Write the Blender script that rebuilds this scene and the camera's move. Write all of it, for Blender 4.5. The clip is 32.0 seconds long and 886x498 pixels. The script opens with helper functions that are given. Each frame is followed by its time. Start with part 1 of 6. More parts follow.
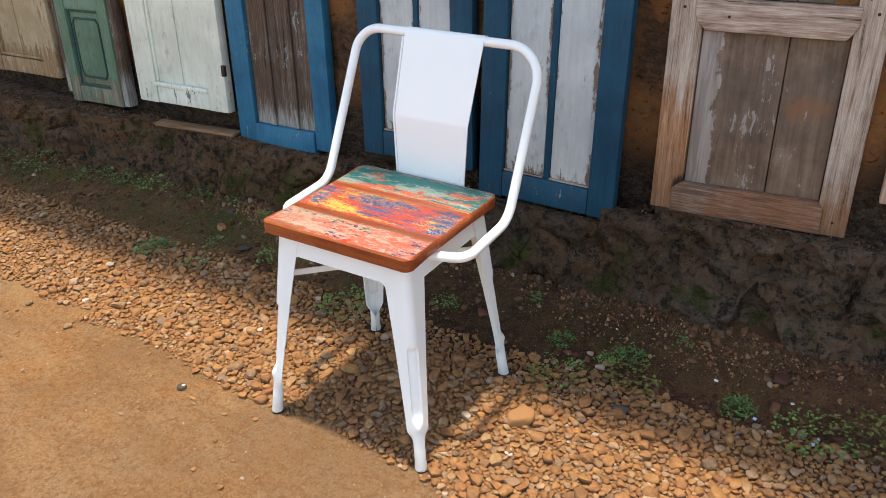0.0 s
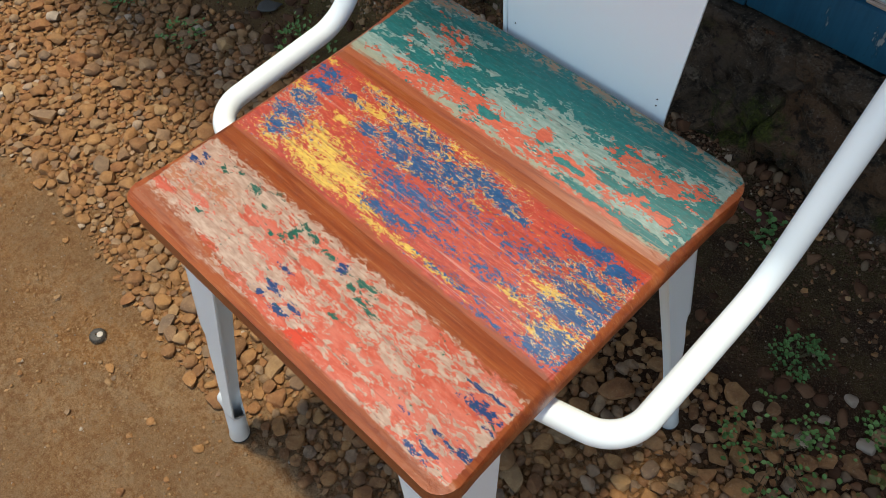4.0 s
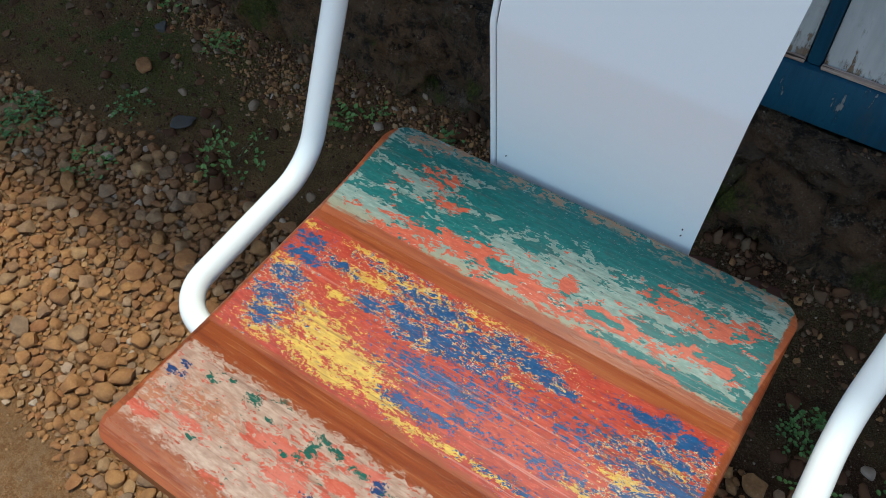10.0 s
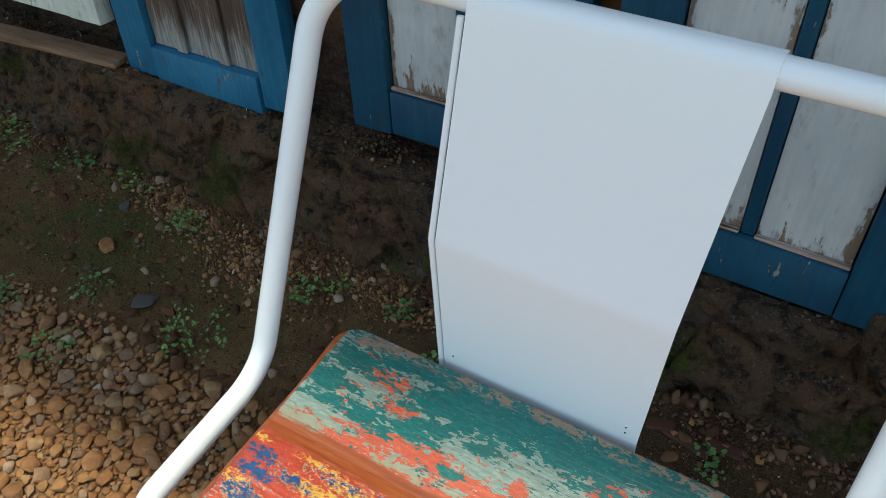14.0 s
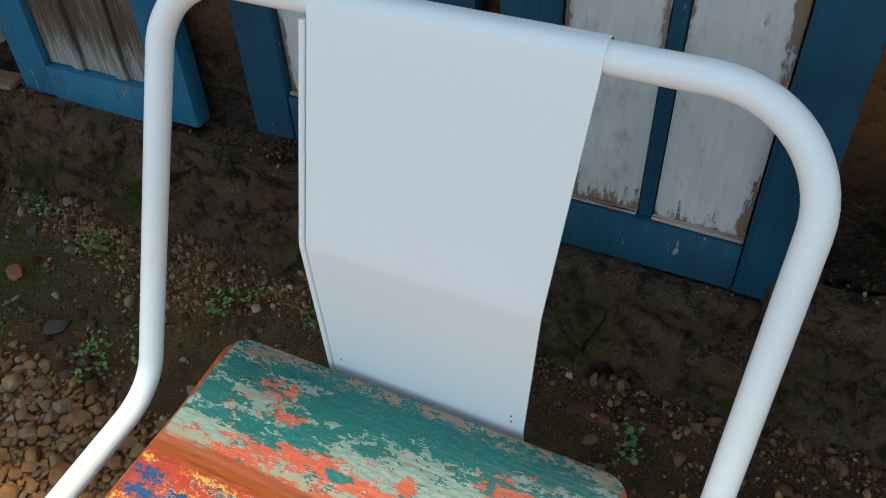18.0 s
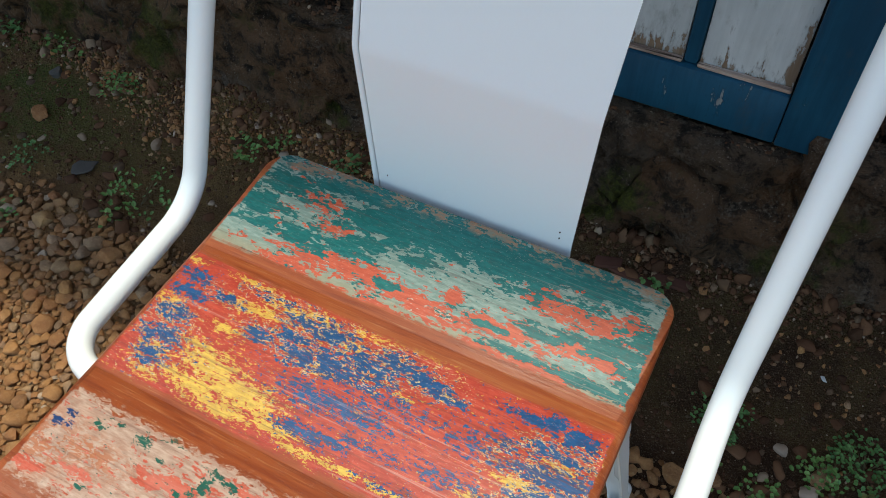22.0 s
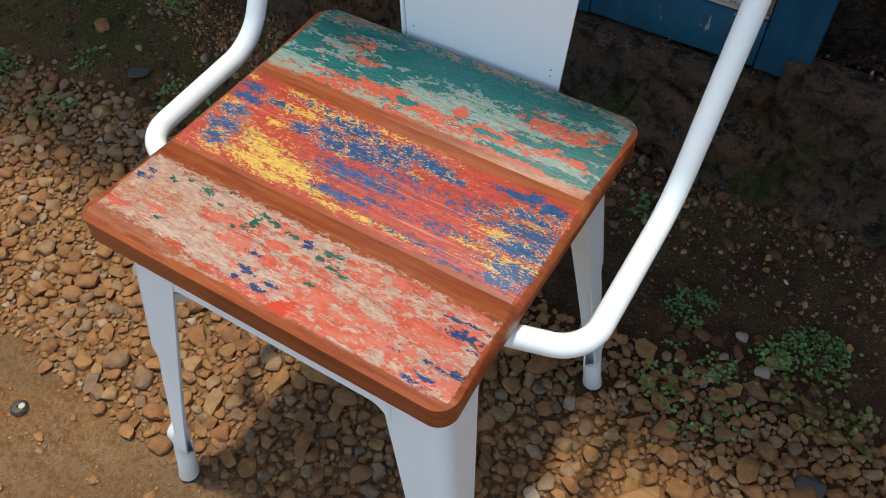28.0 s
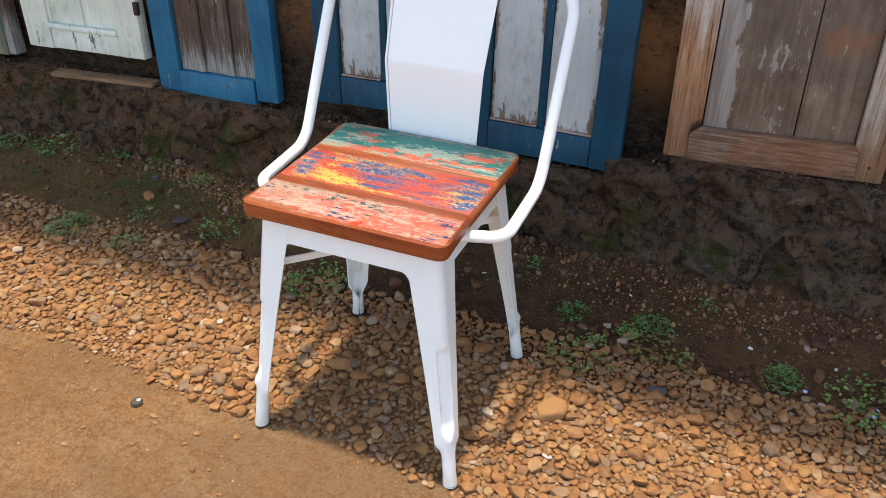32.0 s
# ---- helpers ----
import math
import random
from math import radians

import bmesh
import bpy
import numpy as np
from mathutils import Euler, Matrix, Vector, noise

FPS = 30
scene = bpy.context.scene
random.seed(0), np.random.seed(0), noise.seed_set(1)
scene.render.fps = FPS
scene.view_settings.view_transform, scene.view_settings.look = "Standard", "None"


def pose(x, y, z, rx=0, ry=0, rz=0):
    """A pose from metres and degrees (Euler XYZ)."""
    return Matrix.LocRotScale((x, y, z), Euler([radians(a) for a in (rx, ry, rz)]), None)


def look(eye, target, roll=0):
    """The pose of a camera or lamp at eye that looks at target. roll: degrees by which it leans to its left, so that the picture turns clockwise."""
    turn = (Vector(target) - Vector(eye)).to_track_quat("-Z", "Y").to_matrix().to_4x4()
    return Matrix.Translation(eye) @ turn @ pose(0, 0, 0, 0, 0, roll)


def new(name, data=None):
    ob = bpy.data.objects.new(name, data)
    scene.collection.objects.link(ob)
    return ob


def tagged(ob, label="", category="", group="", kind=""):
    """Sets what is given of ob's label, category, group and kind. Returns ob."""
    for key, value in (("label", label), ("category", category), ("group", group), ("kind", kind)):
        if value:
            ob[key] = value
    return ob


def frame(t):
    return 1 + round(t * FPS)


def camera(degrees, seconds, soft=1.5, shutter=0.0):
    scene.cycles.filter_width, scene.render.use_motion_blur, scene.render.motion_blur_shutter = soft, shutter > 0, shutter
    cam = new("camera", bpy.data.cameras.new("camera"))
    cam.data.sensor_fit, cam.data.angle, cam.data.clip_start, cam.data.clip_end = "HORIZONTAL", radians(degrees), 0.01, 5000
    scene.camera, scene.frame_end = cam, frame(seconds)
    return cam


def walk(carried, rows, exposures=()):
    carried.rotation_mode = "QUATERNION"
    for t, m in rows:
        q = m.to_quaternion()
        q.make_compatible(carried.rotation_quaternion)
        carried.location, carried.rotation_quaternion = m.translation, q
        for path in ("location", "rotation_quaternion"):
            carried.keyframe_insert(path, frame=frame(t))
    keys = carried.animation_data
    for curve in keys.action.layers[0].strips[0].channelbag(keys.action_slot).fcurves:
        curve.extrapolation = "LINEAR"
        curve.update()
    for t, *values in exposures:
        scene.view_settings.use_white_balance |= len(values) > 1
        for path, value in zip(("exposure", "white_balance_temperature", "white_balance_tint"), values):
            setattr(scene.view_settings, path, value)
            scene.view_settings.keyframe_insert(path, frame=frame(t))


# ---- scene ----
cam = camera(56.6, 32.0, soft=0.6)
PATH = [
    (0, (0.9206, -1.2350, 1.1774), (0.4501, -0.4864, 0.7102), -1.24),
    (0.5, (0.9195, -1.2327, 1.1778), (0.4490, -0.4826, 0.7130), -1.02),
    (1, (0.9183, -1.2291, 1.1764), (0.4450, -0.4835, 0.7073), -1.03),
    (1.5, (0.9206, -1.1929, 1.1780), (0.4244, -0.4659, 0.7033), -1.56),
    (2, (0.9644, -0.9327, 1.1766), (0.3738, -0.2859, 0.6941), -2.91),
    (2.5, (0.8108, -0.6343, 1.1314), (0.2462, -0.0188, 0.5815), -1.26),
    (3, (0.6612, -0.3693, 1.1079), (0.0190, 0.0744, 0.4830), -3.17),
    (3.5, (0.4809, -0.3701, 1.0607), (-0.0392, 0.1069, 0.3522), -0.75),
    (4, (0.3034, -0.2687, 0.9627), (-0.1209, 0.1158, 0.1429), -4.09),
    (4.5, (0.2520, -0.2189, 0.9278), (-0.1046, 0.1327, 0.0622), -6.16),
    (6.5, (0.1827, -0.2645, 0.9234), (-0.1220, 0.1510, 0.0663), -1.01),
    (7, (0.1722, -0.2549, 0.9292), (-0.1416, 0.1760, 0.0831), -0.27),
    (7.5, (0.1644, -0.2472, 0.9316), (-0.1584, 0.1907, 0.0926), -1.13),
    (8, (0.1617, -0.2411, 0.9378), (-0.1706, 0.2044, 0.1065), -1.72),
    (8.5, (0.1588, -0.2367, 0.9410), (-0.1790, 0.2188, 0.1173), -1.93),
    (9, (0.1579, -0.2322, 0.9464), (-0.1918, 0.2313, 0.1322), -2.85),
    (9.5, (0.1585, -0.2296, 0.9506), (-0.1968, 0.2448, 0.1452), -2.86),
    (10, (0.1591, -0.2263, 0.9580), (-0.2049, 0.2638, 0.1659), -2.93),
    (10.5, (0.1587, -0.2239, 0.9641), (-0.2132, 0.2771, 0.1826), -3.35),
    (11, (0.1578, -0.2221, 0.9709), (-0.2231, 0.2925, 0.2028), -3.38),
    (11.5, (0.1579, -0.2175, 0.9782), (-0.2279, 0.3121, 0.2228), -3.45),
    (12, (0.1596, -0.2104, 0.9861), (-0.2301, 0.3376, 0.2459), -3.60),
    (12.5, (0.1603, -0.2051, 0.9901), (-0.2323, 0.3524, 0.2587), -3.70),
    (13, (0.1605, -0.1992, 0.9961), (-0.2352, 0.3739, 0.2785), -3.46),
    (13.5, (0.1619, -0.1938, 1.0040), (-0.2358, 0.3986, 0.3033), -3.09),
    (14, (0.1620, -0.1899, 1.0102), (-0.2354, 0.4202, 0.3247), -2.87),
    (14.5, (0.1627, -0.1863, 1.0158), (-0.2334, 0.4364, 0.3410), -2.88),
    (16.5, (0.1744, -0.1763, 1.0215), (-0.2069, 0.4623, 0.3530), -3.36),
    (17, (0.1896, -0.1716, 1.0186), (-0.1810, 0.4658, 0.3430), -3.63),
    (17.5, (0.2003, -0.1654, 1.0115), (-0.1589, 0.4702, 0.3282), -3.77),
    (18, (0.2128, -0.1618, 1.0085), (-0.1309, 0.4757, 0.3190), -3.78),
    (18.5, (0.2210, -0.1645, 1.0072), (-0.1121, 0.4699, 0.3096), -3.83),
    (19, (0.2215, -0.1699, 1.0038), (-0.1105, 0.4592, 0.3009), -3.93),
    (19.5, (0.2205, -0.1757, 0.9999), (-0.1076, 0.4471, 0.2896), -3.53),
    (20, (0.2179, -0.1830, 0.9916), (-0.1077, 0.4247, 0.2672), -3.43),
    (20.5, (0.2113, -0.1872, 0.9805), (-0.1136, 0.4026, 0.2412), -3.33),
    (21, (0.2086, -0.1949, 0.9780), (-0.1165, 0.3782, 0.2257), -3.27),
    (21.5, (0.2040, -0.2011, 0.9700), (-0.1180, 0.3538, 0.2030), -3.29),
    (22, (0.1990, -0.2090, 0.9624), (-0.1137, 0.3337, 0.1829), -2.89),
    (22.5, (0.1951, -0.2198, 0.9579), (-0.1036, 0.3156, 0.1679), -2.11),
    (23, (0.1868, -0.2281, 0.9473), (-0.0950, 0.2975, 0.1446), -1.69),
    (23.5, (0.1835, -0.2363, 0.9420), (-0.0867, 0.2790, 0.1286), -1.21),
    (24, (0.1771, -0.2431, 0.9337), (-0.0834, 0.2593, 0.1092), -1.06),
    (24.5, (0.1754, -0.2509, 0.9349), (-0.0782, 0.2479, 0.1060), -1.05),
    (25, (0.1722, -0.2695, 0.9323), (-0.0593, 0.2282, 0.0964), -0.01),
    (25.5, (0.1712, -0.2925, 0.9309), (-0.0493, 0.2071, 0.0933), 0.33),
    (27.5, (0.2562, -0.3621, 0.9525), (-0.0427, 0.1666, 0.1581), -0.92),
    (28, (0.3144, -0.3978, 0.9651), (-0.0193, 0.1450, 0.1945), -0.21),
    (28.5, (0.3506, -0.4323, 0.9731), (-0.0183, 0.0917, 0.2055), -2.46),
    (29, (0.3682, -0.4585, 0.9795), (-0.0069, 0.0858, 0.2292), -2.15),
    (29.5, (0.3740, -0.5002, 0.9895), (0.0109, 0.0748, 0.2564), -0.96),
    (30, (0.3669, -0.5738, 0.9959), (0.0216, 0.0456, 0.2909), 0.19),
    (30.5, (0.3811, -0.6537, 1.0131), (0.0549, 0.0004, 0.3307), -0.20),
    (31, (0.4012, -0.7200, 1.0195), (0.0922, -0.0538, 0.3408), -0.20),
    (31.5, (0.5725, -0.8381, 1.0612), (0.1768, -0.1574, 0.4446), -2.22),
    (32, (0.5718, -1.0919, 1.1030), (0.2377, -0.3167, 0.5670), 0.26),
]
walk(cam, [(t, look(eye, target, roll)) for t, eye, target, roll in PATH],
     [(0.0, 1.40, 7700, 8.5), (2.0, 1.38, 7700, 8.0), (4.0, 0.72, 7150, 1.5), (7.0, 0.50, 6700, 0.5), (9.0, 0.55, 6500, -1.0), (13.0, 0.87, 7050, -3.0), (19.0, 0.92, 7250, -3.0), (23.0, 0.66, 6900, 0.0), (25.5, 0.55, 6800, 0.0), (28.0, 0.70, 6900, 3.0), (30.0, 1.00, 7100, 5.0), (32.0, 1.38, 7450, 8.5)])

# ---- light ----
SUN_DIR = Vector((-0.035, 0.03, 1.0)).normalized()   # towards the sun, close to overhead
world = bpy.data.worlds.new("sky")
scene.world = world
world.use_nodes = True
sky = world.node_tree.nodes.new("ShaderNodeTexSky")
sky.sky_type = "NISHITA"
sky.sun_disc = False
sky.sun_elevation = math.asin(SUN_DIR.z)
sky.sun_rotation = math.atan2(SUN_DIR.x, SUN_DIR.y)
bg = world.node_tree.nodes["Background"]
bg.inputs["Strength"].default_value = 0.15
world.node_tree.links.new(sky.outputs[0], bg.inputs["Color"])
sun_data = bpy.data.lights.new("sun", "SUN")
sun_data.energy, sun_data.angle, sun_data.color = 2.05, radians(3.0), (1.0, 0.94, 0.84)
sun = new("sun", sun_data)
sun.matrix_world = look(SUN_DIR * 20, (0, 0, 0))

# ---- small node language for materials ----
class Tree:
    """A material's node tree, with short calls for the nodes used here."""

    def __init__(self, name):
        self.mat = bpy.data.materials.new(name)
        self.mat.use_nodes = True
        self.nt = self.mat.node_tree
        self.bsdf = self.nt.nodes["Principled BSDF"]

    def node(self, kind, **inputs):
        n = self.nt.nodes.new(kind)
        for key, value in inputs.items():
            self.put(n.inputs[key.replace("_", " ")], value)
        return n

    def put(self, socket, value):
        if isinstance(value, bpy.types.NodeSocket):
            self.nt.links.new(value, socket)
        elif socket.type == "RGBA" and len(value) == 3:
            socket.default_value = (*value, 1)
        else:
            socket.default_value = value

    def coord(self, kind="Object"):
        return self.node("ShaderNodeTexCoord").outputs[kind]

    def stretch(self, vec, x, y, z, off=(0, 0, 0)):
        n = self.node("ShaderNodeMapping", Vector=vec, Scale=(x, y, z), Location=off)
        return n.outputs[0]

    def xyz(self, vec):
        return self.node("ShaderNodeSeparateXYZ", Vector=vec).outputs

    def noise(self, vec, scale, detail=4.0, rough=0.55, warp=0.0):
        n = self.node("ShaderNodeTexNoise", Vector=vec, Scale=scale, Detail=detail, Roughness=rough, Distortion=warp)
        return n.outputs[0]

    def m(self, op, a, b=0.0, c=0.0):
        n = self.nt.nodes.new("ShaderNodeMath")
        n.operation = op
        for s, v in zip(n.inputs, (a, b, c)):
            self.put(s, v)
        return n.outputs[0]

    def add(self, *terms):
        total = terms[0]
        for v in terms[1:]:
            total = self.m("ADD", total, v)
        return total

    def mul(self, a, b):
        return self.m("MULTIPLY", a, b)

    def step(self, x, lo, hi, to0=0.0, to1=1.0):
        n = self.nt.nodes.new("ShaderNodeMapRange")
        n.interpolation_type = "SMOOTHSTEP"
        for key, v in zip(("Value", "From Min", "From Max", "To Min", "To Max"), (x, lo, hi, to0, to1)):
            self.put(n.inputs[key], v)
        return n.outputs[0]

    def mix(self, f, a, b, blend="MIX"):
        n = self.nt.nodes.new("ShaderNodeMix")
        n.data_type, n.blend_type = "RGBA", blend
        for key, v in zip((0, 6, 7), (f, a, b)):
            self.put(n.inputs[key], v)
        return n.outputs[2]

    def ramp(self, x, stops):
        n = self.nt.nodes.new("ShaderNodeValToRGB")
        e = n.color_ramp.elements
        while len(e) < len(stops):
            e.new(0.5)
        for el, (p, c) in zip(e, stops):
            el.position, el.color = p, (*c, 1)
        self.put(n.inputs[0], x)
        return n.outputs[0]

    def blob(self, xy, cx, cy, rx, ry):
        """1 in the middle of an ellipse, falling smoothly to 0."""
        a = self.m("POWER", self.m("ABSOLUTE", self.mul(self.m("SUBTRACT", xy[0], cx), 1 / rx)), 2.0)
        b = self.m("POWER", self.m("ABSOLUTE", self.mul(self.m("SUBTRACT", xy[1], cy), 1 / ry)), 2.0)
        return self.m("EXPONENT", self.mul(self.m("ADD", a, b), -1.0))

    def out(self, color, rough=0.6, height=None, strength=0.5, dist=0.01, metal=0.0, spec=0.5, coat=0.0):
        self.put(self.bsdf.inputs["Base Color"], color)
        self.put(self.bsdf.inputs["Roughness"], rough)
        self.put(self.bsdf.inputs["Metallic"], metal)
        self.put(self.bsdf.inputs["Specular IOR Level"], spec)
        self.put(self.bsdf.inputs["Coat Weight"], coat)
        if coat:
            self.bsdf.inputs["Coat Roughness"].default_value = 0.22
        if height is not None:
            b = self.node("ShaderNodeBump", Height=height, Strength=strength, Distance=dist)
            self.nt.links.new(b.outputs[0], self.bsdf.inputs["Normal"])
        return self.mat


# ---- materials ----
def white_metal():
    t = Tree("white powder-coated steel")
    v = t.coord()
    dust = t.noise(v, 9, 5, 0.6)
    fine = t.noise(v, 420, 2, 0.5)
    speck = t.step(t.noise(v, 90, 2, 0.5), 0.79, 0.81)
    col = (0.858, 0.885, 0.888)
    col = t.mix(t.mul(speck, 0.5), col, (0.45, 0.40, 0.34))
    low = t.step(t.add(t.xyz(v)[2], t.mul(dust, 0.05)), 0.03, 0.075, 1.0, 0.0)
    col = t.mix(t.mul(low, 0.35), col, (0.42, 0.33, 0.22))
    return t.out(col, 0.27, fine, 0.06, 0.001, spec=0.5)


def bare_wood_color(t, v, a, b, c):
    """Grain along x."""
    g = t.noise(t.stretch(v, 4, 70, 70), 1.0, 6, 0.65, 0.6)
    g2 = t.noise(t.stretch(v, 14, 420, 420), 1.0, 3, 0.6)
    col = t.ramp(t.add(t.mul(g, 0.75), t.mul(g2, 0.25)), ((0.3, a), (0.52, b), (0.72, c)))
    return col, t.add(g, t.mul(g2, 0.6))


def flakes(t, v, sx, sy, off, warp=0.55):
    """A value for each angular flake of a crazed coat, drawn out along the grain: large flakes broken into small ones."""
    n = t.node("ShaderNodeTexNoise", Vector=t.stretch(v, sx * 1.1, sy * 1.1, 1.0, off), Scale=1.0, Detail=4.0, Roughness=0.65).outputs[1]
    bend = t.nt.nodes.new("ShaderNodeVectorMath")
    bend.operation = "MULTIPLY_ADD"
    t.put(bend.inputs[0], n)
    bend.inputs[1].default_value = (2.2 * warp, 2.2 * warp, 0)
    t.put(bend.inputs[2], t.stretch(v, sx, sy, 0.0, (off[0] - warp, off[1] - warp, 0)))
    total = None
    for scale, weight in ((1.0, 0.40), (2.1, 0.34), (4.6, 0.26)):
        c = t.nt.nodes.new("ShaderNodeTexVoronoi")
        c.voronoi_dimensions = "2D"
        t.put(c.inputs["Vector"], bend.outputs[0])
        c.inputs["Scale"].default_value = scale
        r = t.mul(t.xyz(c.outputs["Color"])[0], weight)
        total = r if total is None else t.m("ADD", total, r)
    return t.m("MULTIPLY_ADD", total, 1.30, -0.15)


def seat_base(name, sx, sy):
    t = Tree(name)
    v = t.coord()
    xy = t.xyz(v)
    wood, grain = bare_wood_color(t, v, (0.195, 0.036, 0.012), (0.300, 0.070, 0.021), (0.40, 0.130, 0.043))
    fine = t.noise(t.stretch(v, 110, 420, 100, (1, 2, 5)), 1.0, 4, 0.6)
    lump = t.mul(t.m("SUBTRACT", t.noise(t.stretch(v, 45, 85, 30, (9, 4, 1)), 1.0, 4, 0.6, 0.4), 0.5), 0.55)
    return t, v, xy, wood, grain, flakes(t, v, sx, sy, (3.1, 7.7, 0)), flakes(t, v, sx * 1.13, sy * 1.07, (11.3, 2.9, 0)), fine, lump


def patches(t, v, weight, places):
    """Soft patches on the seat, each by its middle and its half width and depth: weight in the middle, 0 outside."""
    best = None
    for cx, cy, rx, ry in places:
        n = t.nt.nodes.new("ShaderNodeVectorMath")
        n.operation = "MULTIPLY_ADD"
        t.put(n.inputs[0], v)
        n.inputs[1].default_value, n.inputs[2].default_value = (1 / rx, 1 / ry, 0), (-cx / rx, -cy / ry, 0)
        d = t.nt.nodes.new("ShaderNodeVectorMath")
        d.operation = "DOT_PRODUCT"
        t.put(d.inputs[0], n.outputs[0])
        t.put(d.inputs[1], n.outputs[0])
        b = t.m("POWER", 0.5, d.outputs["Value"])
        best = b if best is None else t.m("MAXIMUM", best, b)
    return t.mul(best, weight)


def paint(t, base, color, where, chip, edge=0.03):
    """Lays a flaked coat over base; where: the share of the ground that it still covers."""
    f = t.step(t.add(where, chip), 1.0, 1.0 + edge)
    return t.mix(f, base, color), f


def edge_mask(t, xy, y0, y1, grain):
    """1 on the worn bare strips along a board's long edges and ends."""
    wob = t.add(t.mul(t.m("SUBTRACT", grain, 0.7), 0.014), t.mul(t.m("SUBTRACT", t.noise(t.coord(), 45, 5, 0.7), 0.5), 0.012))
    a = t.step(t.add(xy[1], wob), y0, y0 + 0.005, 1.0, 0.0)
    b = t.step(t.add(xy[1], wob), y1 - 0.005, y1, 0.0, 1.0)
    ragged = t.mul(t.m("SUBTRACT", t.noise(t.coord(), 130, 5, 0.75), 0.5), 0.010)
    c = t.step(t.add(t.m("ABSOLUTE", xy[0]), ragged), 0.1715, 0.1730)
    return t.m("MAXIMUM", t.m("MAXIMUM", a, b), c)


def seat_finish(t, col, bare, wood, grain, relief, lines=0.30):
    v = t.coord()
    line = t.noise(t.stretch(v, 6, 430, 100, (0, 3, 2)), 1.0, 3, 0.6, 0.15)
    col = t.mix(t.mul(t.step(line, 0.59, 0.66), lines), col, (0.12, 0.040, 0.030))
    col = t.mix(t.mul(t.step(line, 0.38, 0.30), 0.5 * lines), col, (0.60, 0.44, 0.36))
    tone = t.noise(t.stretch(v, 60, 120, 50, (1, 8, 2)), 1.0, 4, 0.6)
    col = t.mix(t.mul(t.step(tone, 0.56, 0.70), 0.22), col, (0.10, 0.045, 0.030))
    scuff = t.noise(t.stretch(v, 420, 800, 100, (7, 3, 2)), 1.0, 3, 0.65)
    col = t.mix(t.mul(t.step(scuff, 0.62, 0.68), 0.30), col, (0.55, 0.42, 0.34))
    col = t.mix(t.mul(t.step(scuff, 0.37, 0.31), 0.30), col, (0.08, 0.03, 0.025))
    pale = t.noise(t.stretch(v, 20, 620, 160, (4, 9, 2)), 1.0, 4, 0.7, 0.3)
    wood = t.mix(t.mul(t.step(pale, 0.56, 0.68), 0.5), wood, (0.44, 0.19, 0.085))
    wood = t.mix(t.mul(t.step(t.noise(t.stretch(v, 16, 190, 60), 1.0, 5, 0.65), 0.48, 0.66), 0.5), wood, (0.15, 0.024, 0.010))
    col = t.mix(bare, col, wood)
    h = t.add(t.mul(relief, 0.55), t.mul(grain, 0.45), t.mul(scuff, 0.25))
    return t.out(col, t.step(bare, 0.0, 1.0, 0.50, 0.36), h, 0.5, 0.0012, spec=0.35)


